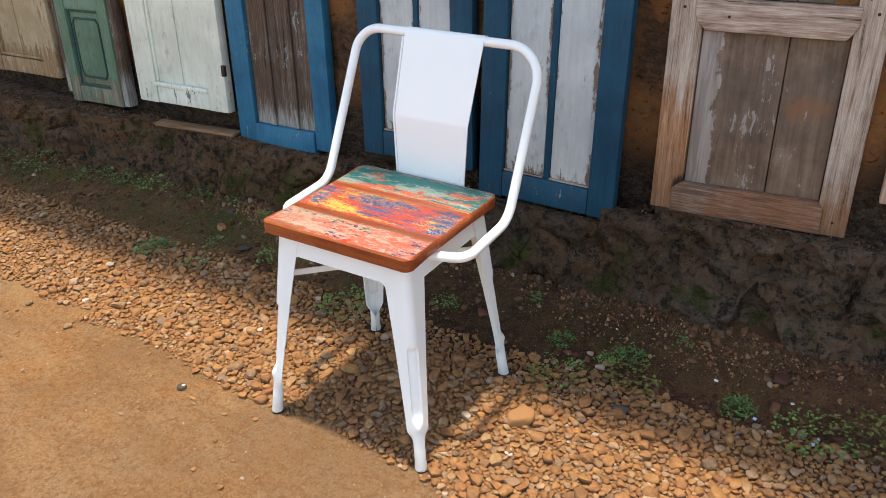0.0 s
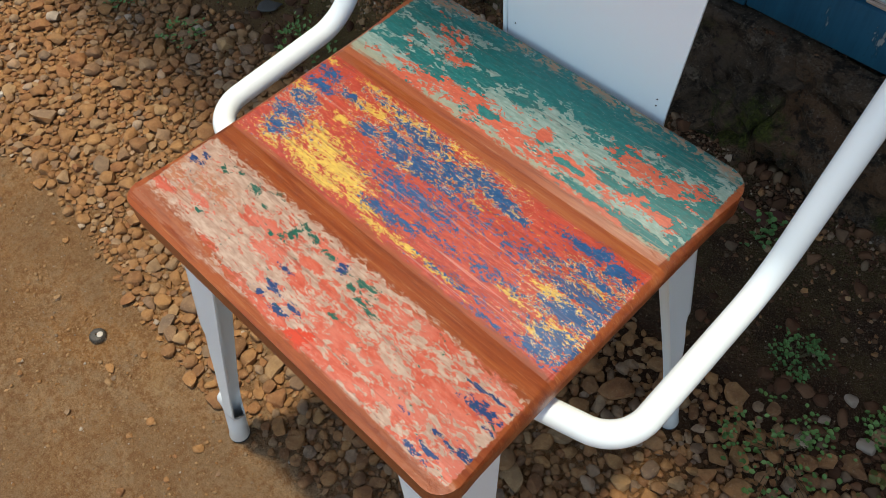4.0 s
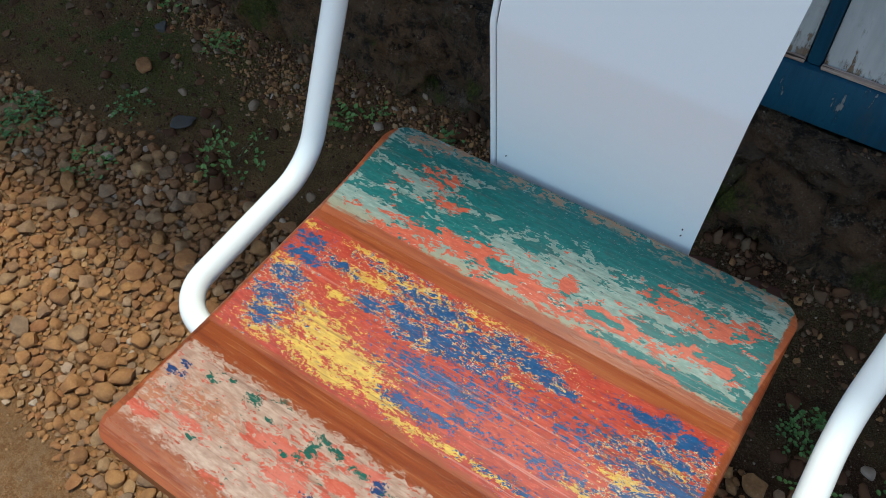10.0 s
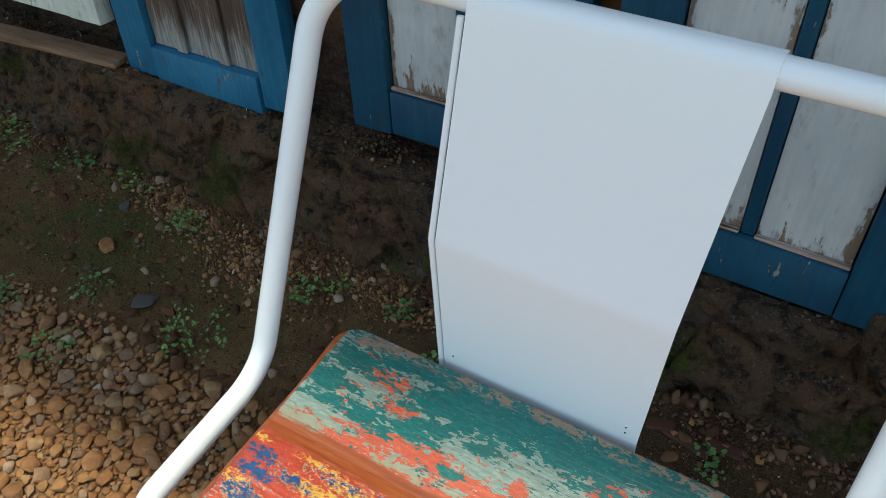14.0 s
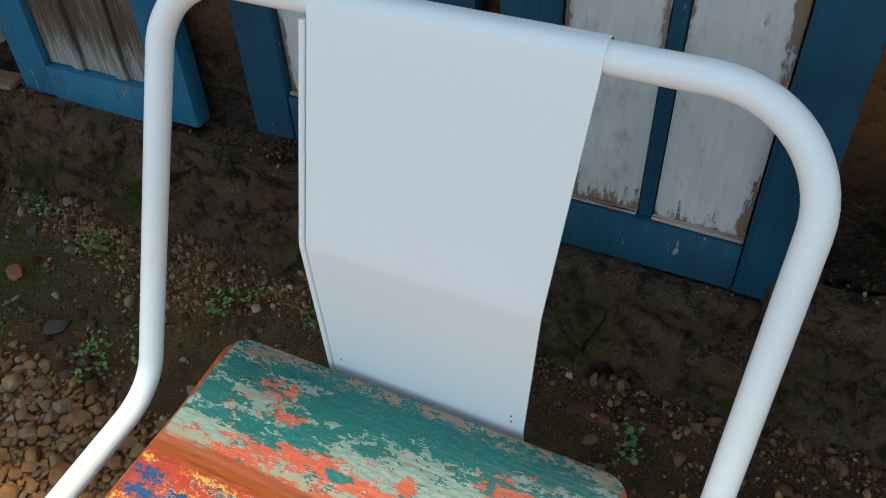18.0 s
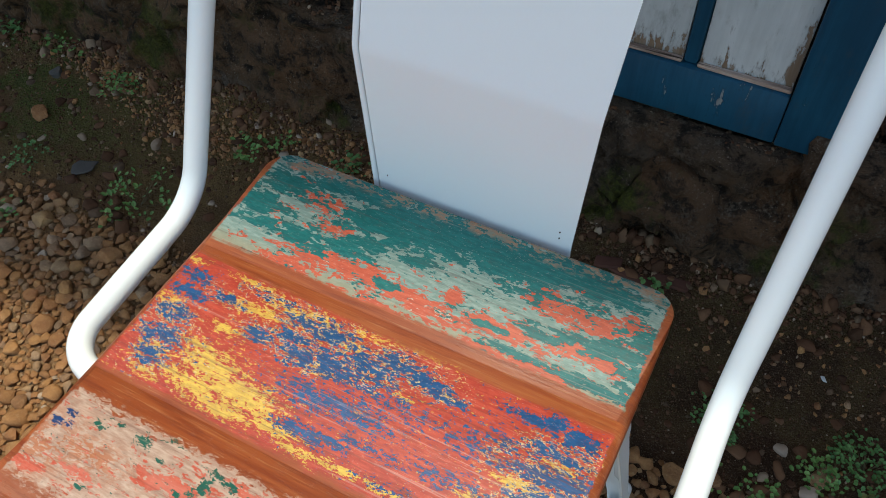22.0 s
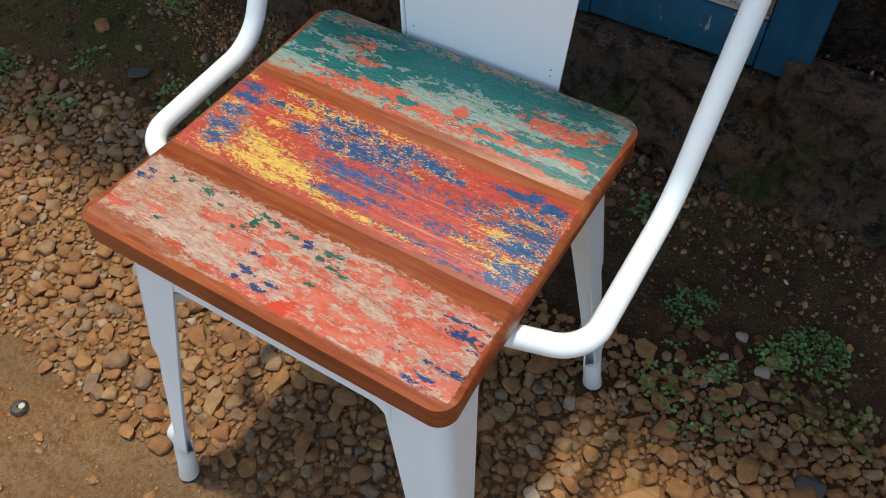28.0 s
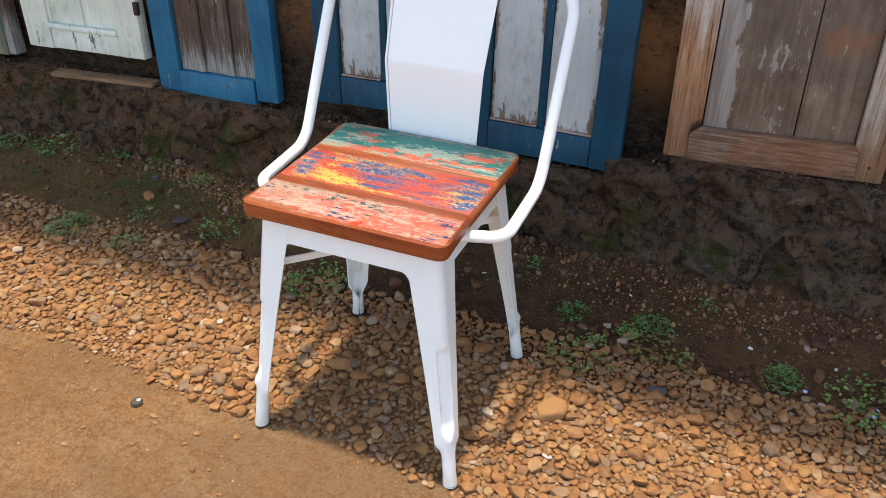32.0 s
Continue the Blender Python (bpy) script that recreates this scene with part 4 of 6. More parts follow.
def ledge(x):
    """Height of the base: higher towards the brown shutter."""
    k = min(1.0, max(0.0, (x - 0.20) / 0.22))
    return LEDGE_Z + 0.070 * k * k * (3 - 2 * k)


def plinth_y(x, z):
    """Front of the rubble base: leans back a little and wanders."""
    bulge = 0.020 * noise.noise(Vector((x * 3.1, z * 4.0, 2.0))) + 0.010 * noise.noise(Vector((x * 11, z * 11, 5.0)))
    left = 0.09 * min(1.0, max(0.0, (-x - 1.45) / 0.7))
    return 0.612 + 0.10 * (z - 0.2) + bulge - left


def build_plinth():
    rows = []
    zs = [-0.08 + 0.0094 * i for i in range(40)]
    xs = spaced(-4.0, 3.0, -1.9, 1.1, 0.012, 1.1)
    for z in zs:
        rows.append([Vector((x, plinth_y(x, z) + 0.012 + 0.045 * min(1.0, max(0.0, (x + 0.02) / 0.06)) - 0.020 * abs(noise.noise(Vector((x * 9, z * 12, 1)))) + 0.012 * noise.noise(Vector((x * 22, z * 26, 4))) + 0.007 * noise.noise(Vector((x * 55, z * 55, 1))), min(z, ledge(x) + 0.008 * noise.noise(Vector((x * 9, z * 9, 3)))))) for x in xs])
    for k in range(1, 7):
        rows.append([Vector((x, plinth_y(x, ledge(x)) + 0.012 + (WALL_Y + 0.05 - plinth_y(x, ledge(x))) * k / 6, ledge(x) + 0.012 * noise.noise(Vector((x * 7, k * 0.5, 3))) + 0.004 * noise.noise(Vector((x * 40, k * 2.0, 3))))) for x in xs])
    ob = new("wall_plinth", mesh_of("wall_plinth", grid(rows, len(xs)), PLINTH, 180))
    return tagged(ob, "dark mossy rubble stone base of the clay wall", "wall base", kind="structure")


def clip_polygon(poly, p, q):
    """The part of a polygon that lies nearer to p than to q."""
    mx, my, nx, ny = (p[0] + q[0]) / 2, (p[1] + q[1]) / 2, q[0] - p[0], q[1] - p[1]
    out = []
    for a, b in zip(poly, poly[1:] + poly[:1]):
        da, db = (a[0] - mx) * nx + (a[1] - my) * ny, (b[0] - mx) * nx + (b[1] - my) * ny
        if da <= 0:
            out.append(a)
        if da * db < 0:
            k = da / (da - db)
            out.append((a[0] + (b[0] - a[0]) * k, a[1] + (b[1] - a[1]) * k))
    return out


def fieldstone(poly, proud):
    """One rubble stone of the base, from its outline on the face."""
    cx, cy = sum(p[0] for p in poly) / len(poly), sum(p[1] for p in poly) / len(poly)
    ring = []
    for a, b in zip(poly, poly[1:] + poly[:1]):
        n = max(1, int(math.dist(a, b) / 0.011))
        ring += [(a[0] + (b[0] - a[0]) * i / n, a[1] + (b[1] - a[1]) * i / n) for i in range(n)]
    rows = []
    for scale, out in ((1.05, -0.024), (1.02, 0.2), (0.96, 0.6), (0.88, 0.85), (0.79, 0.95), (0.70, 1.0), (0.61, 1.02), (0.52, 1.02), (0.43, 1.02), (0.34, 1.02), (0.25, 1.02), (0.16, 1.02), (0.08, 1.02), (0.01, 1.0)):
        row = []
        for x, z in ring:
            x1, z1 = cx + (x - cx) * scale, cy + (z - cy) * scale
            depth = proud * out if out > 0 else out
            rough = 0.030 * noise.noise(Vector((x1 * 13, z1 * 16, cx * 5))) - 0.022 * abs(noise.noise(Vector((x1 * 24, z1 * 30, cx * 3)))) + 0.012 * noise.noise(Vector((x1 * 48, z1 * 48, cx))) + 0.005 * noise.noise(Vector((x1 * 110, z1 * 110, cx)))
            wx = 0.046 * noise.noise(Vector((x1 * 7, z1 * 7, 7))) + 0.012 * noise.noise(Vector((x1 * 26, z1 * 26, 3))) + 0.004 * noise.noise(Vector((x1 * 80, z1 * 80, 3)))
            wz = 0.036 * noise.noise(Vector((x1 * 7, z1 * 7, 17))) + 0.012 * noise.noise(Vector((x1 * 26, z1 * 26, 13))) + 0.004 * noise.noise(Vector((x1 * 80, z1 * 80, 13)))
            top = min(1.0, max(0.0, (ledge(x1) - z1) / 0.06))
            row.append(Vector((x1 + wx, plinth_y(x1, z1) + 0.010 - depth - rough * max(0, out), z1 + wz * top)))
        rows.append(row)
    return grid(rows, len(ring), True)


def build_fieldstones(parent):
    rnd = random.Random(5)
    seeds = []
    for row, z in enumerate((0.01, 0.105, 0.190)):
        x = -2.7 + 0.07 * row
        while x < 0.02:
            seeds.append((x + rnd.uniform(-0.03, 0.03), z + rnd.uniform(-0.030, 0.030)))
            x += rnd.uniform(0.09, 0.26)
    # the large stones by the brown shutter, with a gap that tapers upwards between two of them
    deep = (0.665, 0.050)
    seeds += [(0.11, 0.100), (0.205, 0.135), (0.15, 0.195), (0.23, 0.030), (0.33, 0.090), (0.33, 0.215), (0.44, 0.120), (0.455, 0.255), (0.43, 0.0), deep, (0.559, 0.084), (0.744, 0.112), (0.62, 0.278),
              (0.80, 0.262), (0.905, 0.060), (0.975, 0.190), (1.08, 0.075), (1.16, 0.21), (1.27, 0.10), (1.42, 0.17)]
    for p in seeds:
        poly = [(p[0] - 0.3, -0.06), (p[0] + 0.3, -0.06), (p[0] + 0.3, ledge(p[0]) + 0.004), (p[0] - 0.3, ledge(p[0]) + 0.004)]
        for q in seeds:
            if q is not p and math.dist(p, q) < 0.5:
                poly = clip_polygon(poly, p, q)
        if len(poly) > 2:
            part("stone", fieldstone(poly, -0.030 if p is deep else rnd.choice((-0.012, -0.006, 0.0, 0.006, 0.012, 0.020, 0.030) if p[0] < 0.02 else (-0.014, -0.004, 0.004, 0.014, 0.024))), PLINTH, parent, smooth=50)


def build_wall():
    rows = []
    zs = [LEDGE_Z - 0.02 + 0.02 * i for i in range(46)] + [1.2 + 0.1 * i for i in range(15)]
    xs = [-4.0 + 0.02 * i for i in range(351)]
    for z in zs:
        rows.append([Vector((x, WALL_Y + 0.012 * noise.noise(Vector((x * 5, z * 5, 8))) + 0.010 * noise.noise(Vector((x * 19, z * 19, 2))) + 0.006 * noise.noise(Vector((x * 48, z * 48, 6))), z)) for x in xs])
    rows.append([Vector((x, WALL_Y + 0.25, zs[-1])) for x in xs])
    rows.append([Vector((x, WALL_Y + 0.25, zs[0])) for x in xs])
    ob = new("wall_clay", mesh_of("wall_clay", grid(rows, len(xs)), CLAY, 180))
    tagged(ob, "rough crumbling orange-brown clay wall behind the shutters", "wall", kind="structure")
    eave = new("roof_eave", mesh_of("roof_eave", grid([
        [Vector((-7, 0.135, 2.32)), Vector((-1.0, 0.165, 2.32)), Vector((0.5, 0.20, 2.32)), Vector((7, 0.26, 2.32))],
        [Vector((x, WALL_Y + 0.3, 2.62)) for x in (-7, -1.0, 0.5, 7)],
        [Vector((x, WALL_Y + 0.3, 2.70)) for x in (-7, -1.0, 0.5, 7)],
        [Vector((-7, 0.135, 2.36)), Vector((-1.0, 0.165, 2.36)), Vector((0.5, 0.20, 2.36)), Vector((7, 0.26, 2.36))],
        [Vector((-7, 0.135, 2.32)), Vector((-1.0, 0.165, 2.32)), Vector((0.5, 0.20, 2.32)), Vector((7, 0.26, 2.32))]], 4), ROOF))
    tagged(eave, "plain roof eave over the wall", "roof", kind="structure")


build_ground()
plinth = build_plinth()
build_wall()


# ---- the chair ----
SEAT_Z, SEAT_W, SEAT_D, BOARD = 0.466, 0.178, 0.172, 0.0235
chair = thing("chair", "white steel chair with a seat of flaked multicoloured painted boards", "chair")


def seat_board(y0, y1, front, back):
    """One board; outer corners of the seat are rounded in plan, edges rounded over."""
    pts, r = [], 0.0165 if front else 0.0215
    def corner(cx, cy, a0):
        for i in range(13):
            a = radians(a0 + 7.5 * i)
            pts.append((cx + r * math.cos(a), cy + r * math.sin(a)))
    if front:
        corner(-SEAT_W + r, y0 + r, 180)
        corner(SEAT_W - r, y0 + r, 270)
    else:
        pts.extend([(-SEAT_W, y0), (SEAT_W, y0)])
    if back:
        corner(SEAT_W - r, y1 - r, 0)
        corner(-SEAT_W + r, y1 - r, 90)
    else:
        pts.extend([(SEAT_W, y1), (-SEAT_W, y1)])
    bm = bmesh.new()
    low = [bm.verts.new((x, y, SEAT_Z - BOARD)) for x, y in pts]
    top = [bm.verts.new((x, y, SEAT_Z)) for x, y in pts]
    bm.faces.new(low[::-1])
    bm.faces.new(top)
    n = len(pts)
    for i in range(n):
        bm.faces.new((low[i], low[(i + 1) % n], top[(i + 1) % n], top[i]))
    outer = [e for e in bm.edges if (e.verts[0].co.z == e.verts[1].co.z) and not ((abs(e.verts[0].co.y - y0) < 1e-6 and abs(e.verts[1].co.y - y0) < 1e-6 and not front) or (abs(e.verts[0].co.y - y1) < 1e-6 and abs(e.verts[1].co.y - y1) < 1e-6 and not back))]
    bmesh.ops.bevel(bm, geom=outer, offset=0.0085, segments=5, profile=0.5, affect="EDGES")
    inner = [e for e in bm.edges if abs(e.verts[0].co.z - SEAT_Z) < 1e-6 and abs(e.verts[1].co.z - SEAT_Z) < 1e-6 and abs(e.verts[0].co.y - e.verts[1].co.y) < 1e-6 and abs(e.verts[0].co.x - e.verts[1].co.x) > 0.2 and
             ((abs(e.verts[0].co.y - y0) < 1e-6 and not front) or (abs(e.verts[0].co.y - y1) < 1e-6 and not back))]
    if inner:
        bmesh.ops.bevel(bm, geom=inner, offset=0.00012, segments=1, profile=0.5, affect="EDGES")
    return bm


J1, J2 = -0.0655, 0.0585
part("seat_board", seat_board(-SEAT_D, J1, True, False), SEAT_FRONT, chair, "worn coral and beige painted board with bare orange-brown edges", 62)
part("seat_board", seat_board(J1 + 0.00003, J2, False, False), SEAT_MID, chair, "red board with blue and yellow paint flakes", 62)
part("seat_board", seat_board(J2 + 0.00003, SEAT_D, False, True), SEAT_BACK, chair, "teal board flaked to orange and pale green", 62)


def leg_section(z):
    """Outer corner, flange length, groove depth and how far the sheet closes into the round foot."""
    k = z / 0.442
    corner = (0.199 - 0.043 * k, 0.200 - 0.047 * k)
    flange = 0.031 + 0.027 * max(0.0, (z - 0.08) / 0.357) ** 1.2
    s = lambda a, b: min(1.0, max(0.0, (z - a) / (b - a)))
    groove = 0.0080 * s(0.112, 0.125) * (1 - s(0.262, 0.275))
    bump = 0.005 * math.exp(-((z - 0.100) / 0.009) ** 2)
    closed = 1 - s(0.045, 0.088)
    closed = closed * closed * (3 - 2 * closed)
    return corner, flange, groove, bump, closed


def build_leg(sx, sy, dx=0.0, dy=0.0):
    """dx, dy: how far this foot stands off its true place."""
    zs = [0.0, 0.004, 0.02, 0.035, 0.045] + [0.05 + 0.006 * i for i in range(15)] + [0.142 + 0.02 * i for i in range(6)] + [0.256, 0.262, 0.266, 0.27, 0.276, 0.282] + [0.30 + 0.02 * i for i in range(7)] + [0.442]
    m, rows_out, rows_in = 41, [], []
    for z in zs:
        (cx, cy), L, groove, bump, closed = leg_section(z)
        r = 0.016
        pts = []
        arc = math.pi / 2 * r
        length = 2 * (L - r) + arc
        for i in range(m):
            s = length * i / (m - 1)
            if s < L - r:
                p = (-L + s, 0.0)
            elif s < L - r + arc:
                a = (s - (L - r)) / r
                p = (-r + r * math.sin(a), -r + r * math.cos(a))
            else:
                p = (0.0, -r - (s - (L - r) - arc))
            d = abs(s - length / 2)
            push = -groove * (1 - min(1.0, max(0.0, (d - 0.0085) / 0.004))) + bump * math.exp(-(d / 0.007) ** 2)
            p = (p[0] + push * 0.707, p[1] + push * 0.707)
            rr = 0.0118 + 0.0012 * (1 if z < 0.006 else 0)
            a = math.pi * 1.25 - 2 * math.pi * (i / (m - 1)) * 0.985
            q = (-0.013 + rr * math.cos(a), -0.013 + rr * math.sin(a))
            pts.append((p[0] * (1 - closed) + q[0] * closed, p[1] * (1 - closed) + q[1] * closed))
        inner = []
        for i in range(m):
            a, b = pts[max(0, i - 1)], pts[min(m - 1, i + 1)]
            tx, ty = b[0] - a[0], b[1] - a[1]
            n = math.hypot(tx, ty) or 1.0
            inner.append((pts[i][0] + ty / n * 0.0022, pts[i][1] - tx / n * 0.0022))
        place = lambda p: Vector((sx * (cx + p[0]) + dx * (1 - 0.6 * z / 0.442), sy * (cy + p[1]) + dy * (1 - 0.6 * z / 0.442), z))
        rows_out.append([place(p) for p in pts])
        rows_in.append([place(p) for p in inner])
    rows = [o + i[::-1] for o, i in zip(rows_out, rows_in)]
    leg = part("leg", grid(rows, 2 * m, True, True), WHITE, chair, smooth=45)
    part("foot_cap", tube([Vector((sx * 0.186 + dx, sy * 0.187 + dy, -0.004)), Vector((sx * 0.186 + dx, sy * 0.187 + dy, 0.003))], 0.0128, 18), RUBBER, leg, "thin black rubber foot cap")


build_leg(-1, -1, 0.0, -0.002)
build_leg(1, -1, 0.010, 0.003)
build_leg(-1, 1, 0.0, 0.003)
build_leg(1, 1, 0.002, 0.002)


def build_apron(axis, sign, depth):
    """A pressed side under the seat whose lower edge sweeps down into the legs."""
    rows = []
    half = 0.118
    for k in range(9):
        row = []
        for i in range(41):
            a = -half + 2 * half * i / 40
            fall = max(0.0, (abs(a) - 0.098) / 0.020)
            low = 0.442 - depth - 0.016 * fall ** 2.2
            z = 0.442 + (low - 0.442) * k / 8
            off = 0.153 + 0.040 * (0.442 - z) / 0.442
            row.append(Vector((a, sign * off, z)) if axis == "y" else Vector((sign * off, a, z)))
        rows.append(row)
    outer = rows
    shift = Vector((0, -sign * 0.0024, 0)) if axis == "y" else Vector((-sign * 0.0024, 0, 0))
    lip = [[p + shift * 3 for p in outer[-1]], [p + shift * 3 + Vector((0, 0, 0.0022)) for p in outer[-1]]]
    inner = [[p + shift for p in r] for r in outer[::-1][1:]]
    return grid(outer + lip + [[p + shift + Vector((0, 0, 0.0022)) for p in outer[-1]]] + inner, 41)


for axis, sign, depth in (("y", -1, 0.045), ("y", 1, 0.045), ("x", -1, 0.050), ("x", 1, 0.050)):
    part("apron", build_apron(axis, sign, depth), WHITE, chair, smooth=40)
for sgn in (-1, 1):
    bm = box(-0.215, 0.215, -0.0016, 0.0016, 0.320 + 0.0145 * (sgn > 0), 0.334 + 0.0145 * (sgn > 0), 0.0006, 1)
    bmesh.ops.rotate(bm, verts=bm.verts[:], cent=(0, 0, 0), matrix=Matrix.Rotation(radians(45 * sgn), 3, "Z"))
    part("cross_brace", bm, WHITE, chair)

TOP_Z, TOP_Y, ARM_Z, ARM_LOW = 0.7661, 0.2370, 0.4419, 0.4316
# the bent tube leans a little to one side, and its arms fall a little to the front
LEFT_ARM = [(-0.150, -0.073, 0.4290), (-0.2275, -0.0527, ARM_LOW), (-0.2275, 0.1054, ARM_Z), (-0.2070, TOP_Y, TOP_Z)]
RIGHT_ARM = [(0.2405, TOP_Y, TOP_Z), (0.2301, 0.1153, ARM_Z), (0.2301, -0.0527, ARM_LOW), (0.150, -0.073, 0.4290)]
hoop = rounded_path(LEFT_ARM + RIGHT_ARM, (0.036, 0.054, 0.057, 0.070, 0.054, 0.036), 14)
part("tube_frame", tube(hoop, 0.0100, 28), WHITE, chair, "bent white tube that forms arms and back hoop", 60)


def back_panel_rows():
    """Height, y and half width of the back sheet, from below the seat's edge, with a soft fold, up and over the hoop."""
    fold, hub, r = Vector((0.1815, 0.597)), Vector((TOP_Y, TOP_Z)), 0.0112
    d = hub - fold
    a = math.atan2(d.y, d.x) + math.asin(r / d.length)
    touch = fold + Vector((math.cos(a), math.sin(a))) * math.sqrt(d.length ** 2 - r * r)
    prof = rounded_path([(0, 0.1795, 0.440), (0, *fold), (0, *touch)], (0.045,), 10)
    out = []
    for p, q in zip(prof, prof[1:]):
        n = 16 if (q - p).length > 0.03 else 1
        out += [p + (q - p) * i / n for i in range(n)]
    first = math.atan2(touch.y - hub.y, touch.x - hub.x)
    out += [Vector((0, hub.x + r * math.cos(first - 0.19 * i), hub.y + r * math.sin(first - 0.19 * i))) for i in range(15)]
    res = []
    for p in out:
        z = p.z
        k = min(1.0, max(0.0, (z - 0.464) / 0.133)) + min(1.0, max(0.0, (z - 0.597) / 0.165))
        w = 0.0880 + 0.0065 * min(k, 1.0) + 0.004 * max(0.0, k - 1)
        shift = 0.0025 * min(k, 1.0) + 0.009 * max(0.0, k - 1)
        res.append((z, p.y, w, shift))
    return res


def build_back_panel():
    prof = back_panel_rows()
    front = [[Vector((c - w + 0.0052 + (2 * w - 0.0052) * i / 24, y, z)) for i in range(25)] for z, y, w, c in prof]
    rear = [[p + Vector((0, 0.0022, 0)) for p in r[::-1]] for r in front]
    panel = part("back_panel", grid([a + b for a, b in zip(front, rear)], 50, True, True), WHITE, chair, "folded white sheet-steel back panel", 35)
    for s in (-1, 1):
        path = [Vector((c + s * (w - (0.0012 if s < 0 else 0.0036)), y + (0.0015 if s < 0 else 0.0045), z)) for z, y, w, c in prof[:-15]]
        part("hem", tube(path, 0.0026, 10), WHITE, panel, "rolled edge of the sheet", 60)
    for x, z in ((-0.074, 0.474), (0.078, 0.474), (0.078, 0.481)):
        part("rivet", tube([Vector((x, 0.1792, z)), Vector((x, 0.1800, z))], 0.0006, 8), IRON, panel)


build_back_panel()


# ---- old shutters and doors leaning on the wall ----
class Door:
    """A leaf built upright at its own origin (x across, front at y 0, bottom at z 0), then leaned on the wall."""

    def __init__(self, name, label, category, x, y, z, width, height=1.62, lean=2.2, turn=0.0, roll=0.0):
        self.w, self.h = width, height
        self.ob = thing(name, label, category, "old shutters leaning along the wall")
        self.ob.matrix_world = pose(x, y, z, -lean, 0, turn) @ pose(0, 0, 0, 0, roll, 0)

    def bar(self, name, x0, x1, z0, z1, material, front=0.0, thick=0.034, bevel=0.003, label="", wear=0.0016):
        bm = worn(box(x0, x1, front, front + thick, z0, z1, bevel, 2), wear, 30, 0)
        return part(name, bm, material, self.ob, label, 40)

    def boards(self, name, xs, z0, z1, material, front, thick=0.012, gap=0.0025, each=None):
        for i, (a, b) in enumerate(zip(xs, xs[1:])):
            self.bar(name, a + gap / 2, b - gap / 2, z0, z1, each[i] if each else material, front + 0.0015 * (i % 2), thick, 0.0015)

    def prism(self, name, outline, material, front, thick, label=""):
        """A flat timber piece of any outline."""
        bm = bmesh.new()
        low = [bm.verts.new((x, front + thick, z)) for x, z in outline]
        top = [bm.verts.new((x, front, z)) for x, z in outline]
        bm.faces.new(low[::-1])
        bm.faces.new(top)
        for i in range(len(outline)):
            j = (i + 1) % len(outline)
            bm.faces.new((low[i], low[j], top[j], top[i]))
        bmesh.ops.recalc_face_normals(bm, faces=bm.faces[:])
        bmesh.ops.bevel(bm, geom=bm.edges[:], offset=0.0025, segments=2, profile=0.5, affect="EDGES")
        return part(name, worn(bm, 0.0016, 30), material, self.ob, label, 40)

    def moulding(self, x0, x1, z0, z1, width, material, front, rise=0.008, cut=0.0, name="moulding"):
        """A raised frame round a panel, as four bars; cut: clipped corners."""
        self.bar(name, x0, x1, z0, z0 + width, material, front - rise, rise + 0.004, 0.003)
        self.bar(name, x0, x1, z1 - width, z1, material, front - rise, rise + 0.004, 0.003)
        self.bar(name, x0, x0 + width, z0 + width, z1 - width, material, front - rise + 0.001, rise + 0.003, 0.003)
        self.bar(name, x1 - width, x1, z0 + width, z1 - width, material, front - rise + 0.001, rise + 0.003, 0.003)


def frame_of(d, stile, rail, top, mat, rail_mat=None, thick=0.034):
    d.bar("stile", 0, stile, 0, d.h, mat, 0, thick)
    d.bar("stile", d.w - stile, d.w, 0.002, d.h, mat, 0, thick)
    d.bar("bottom_rail", stile + 0.001, d.w - stile - 0.001, 0.002, rail, rail_mat or mat, 0.002, thick - 0.004)
    d.bar("top_rail", stile + 0.001, d.w - stile - 0.001, d.h - top, d.h, rail_mat or mat, 0.002, thick - 0.004)


def blue_white(x, y, z, width, stile, rail, bar_at, turn=0.0, roll=0.0, label=""):
    d = Door("window_shutter", label, "shutter", x, y, z, width, turn=turn, roll=roll)
    frame_of(d, stile, rail, 0.08, NAVY)
    s = stile + 0.001
    d.boards("panel", [s, bar_at - 0.009], rail + 0.001, d.h - 0.081, PANE_WHITE, 0.014)
    d.boards("panel", [bar_at + 0.009, width - s], rail + 0.001, d.h - 0.081, PANE_WHITE, 0.014)
    d.bar("muntin", bar_at - 0.009, bar_at + 0.009, rail + 0.001, d.h - 0.081, NAVY, 0.010, 0.02, 0.004)
    for x0, x1 in ((s, bar_at - 0.009), (bar_at + 0.009, width - s)):
        d.bar("bead", x0 + 0.001, x1 - 0.001, rail + 0.001, rail + 0.007, BROWN_RAIL, 0.006, 0.008, 0.002, "bare wooden bead under the panel")
    return d


blue_white(-0.128, 0.628, 0.232, 0.396, 0.071, 0.075, 0.200, 0, 0.4, "dark blue shutter with two greyed white panels")
blue_white(-0.540, 0.650, 0.268, 0.380, 0.070, 0.075, 0.194, 0, -1.2, "dark blue shutter with chipped white panels and worn edges")

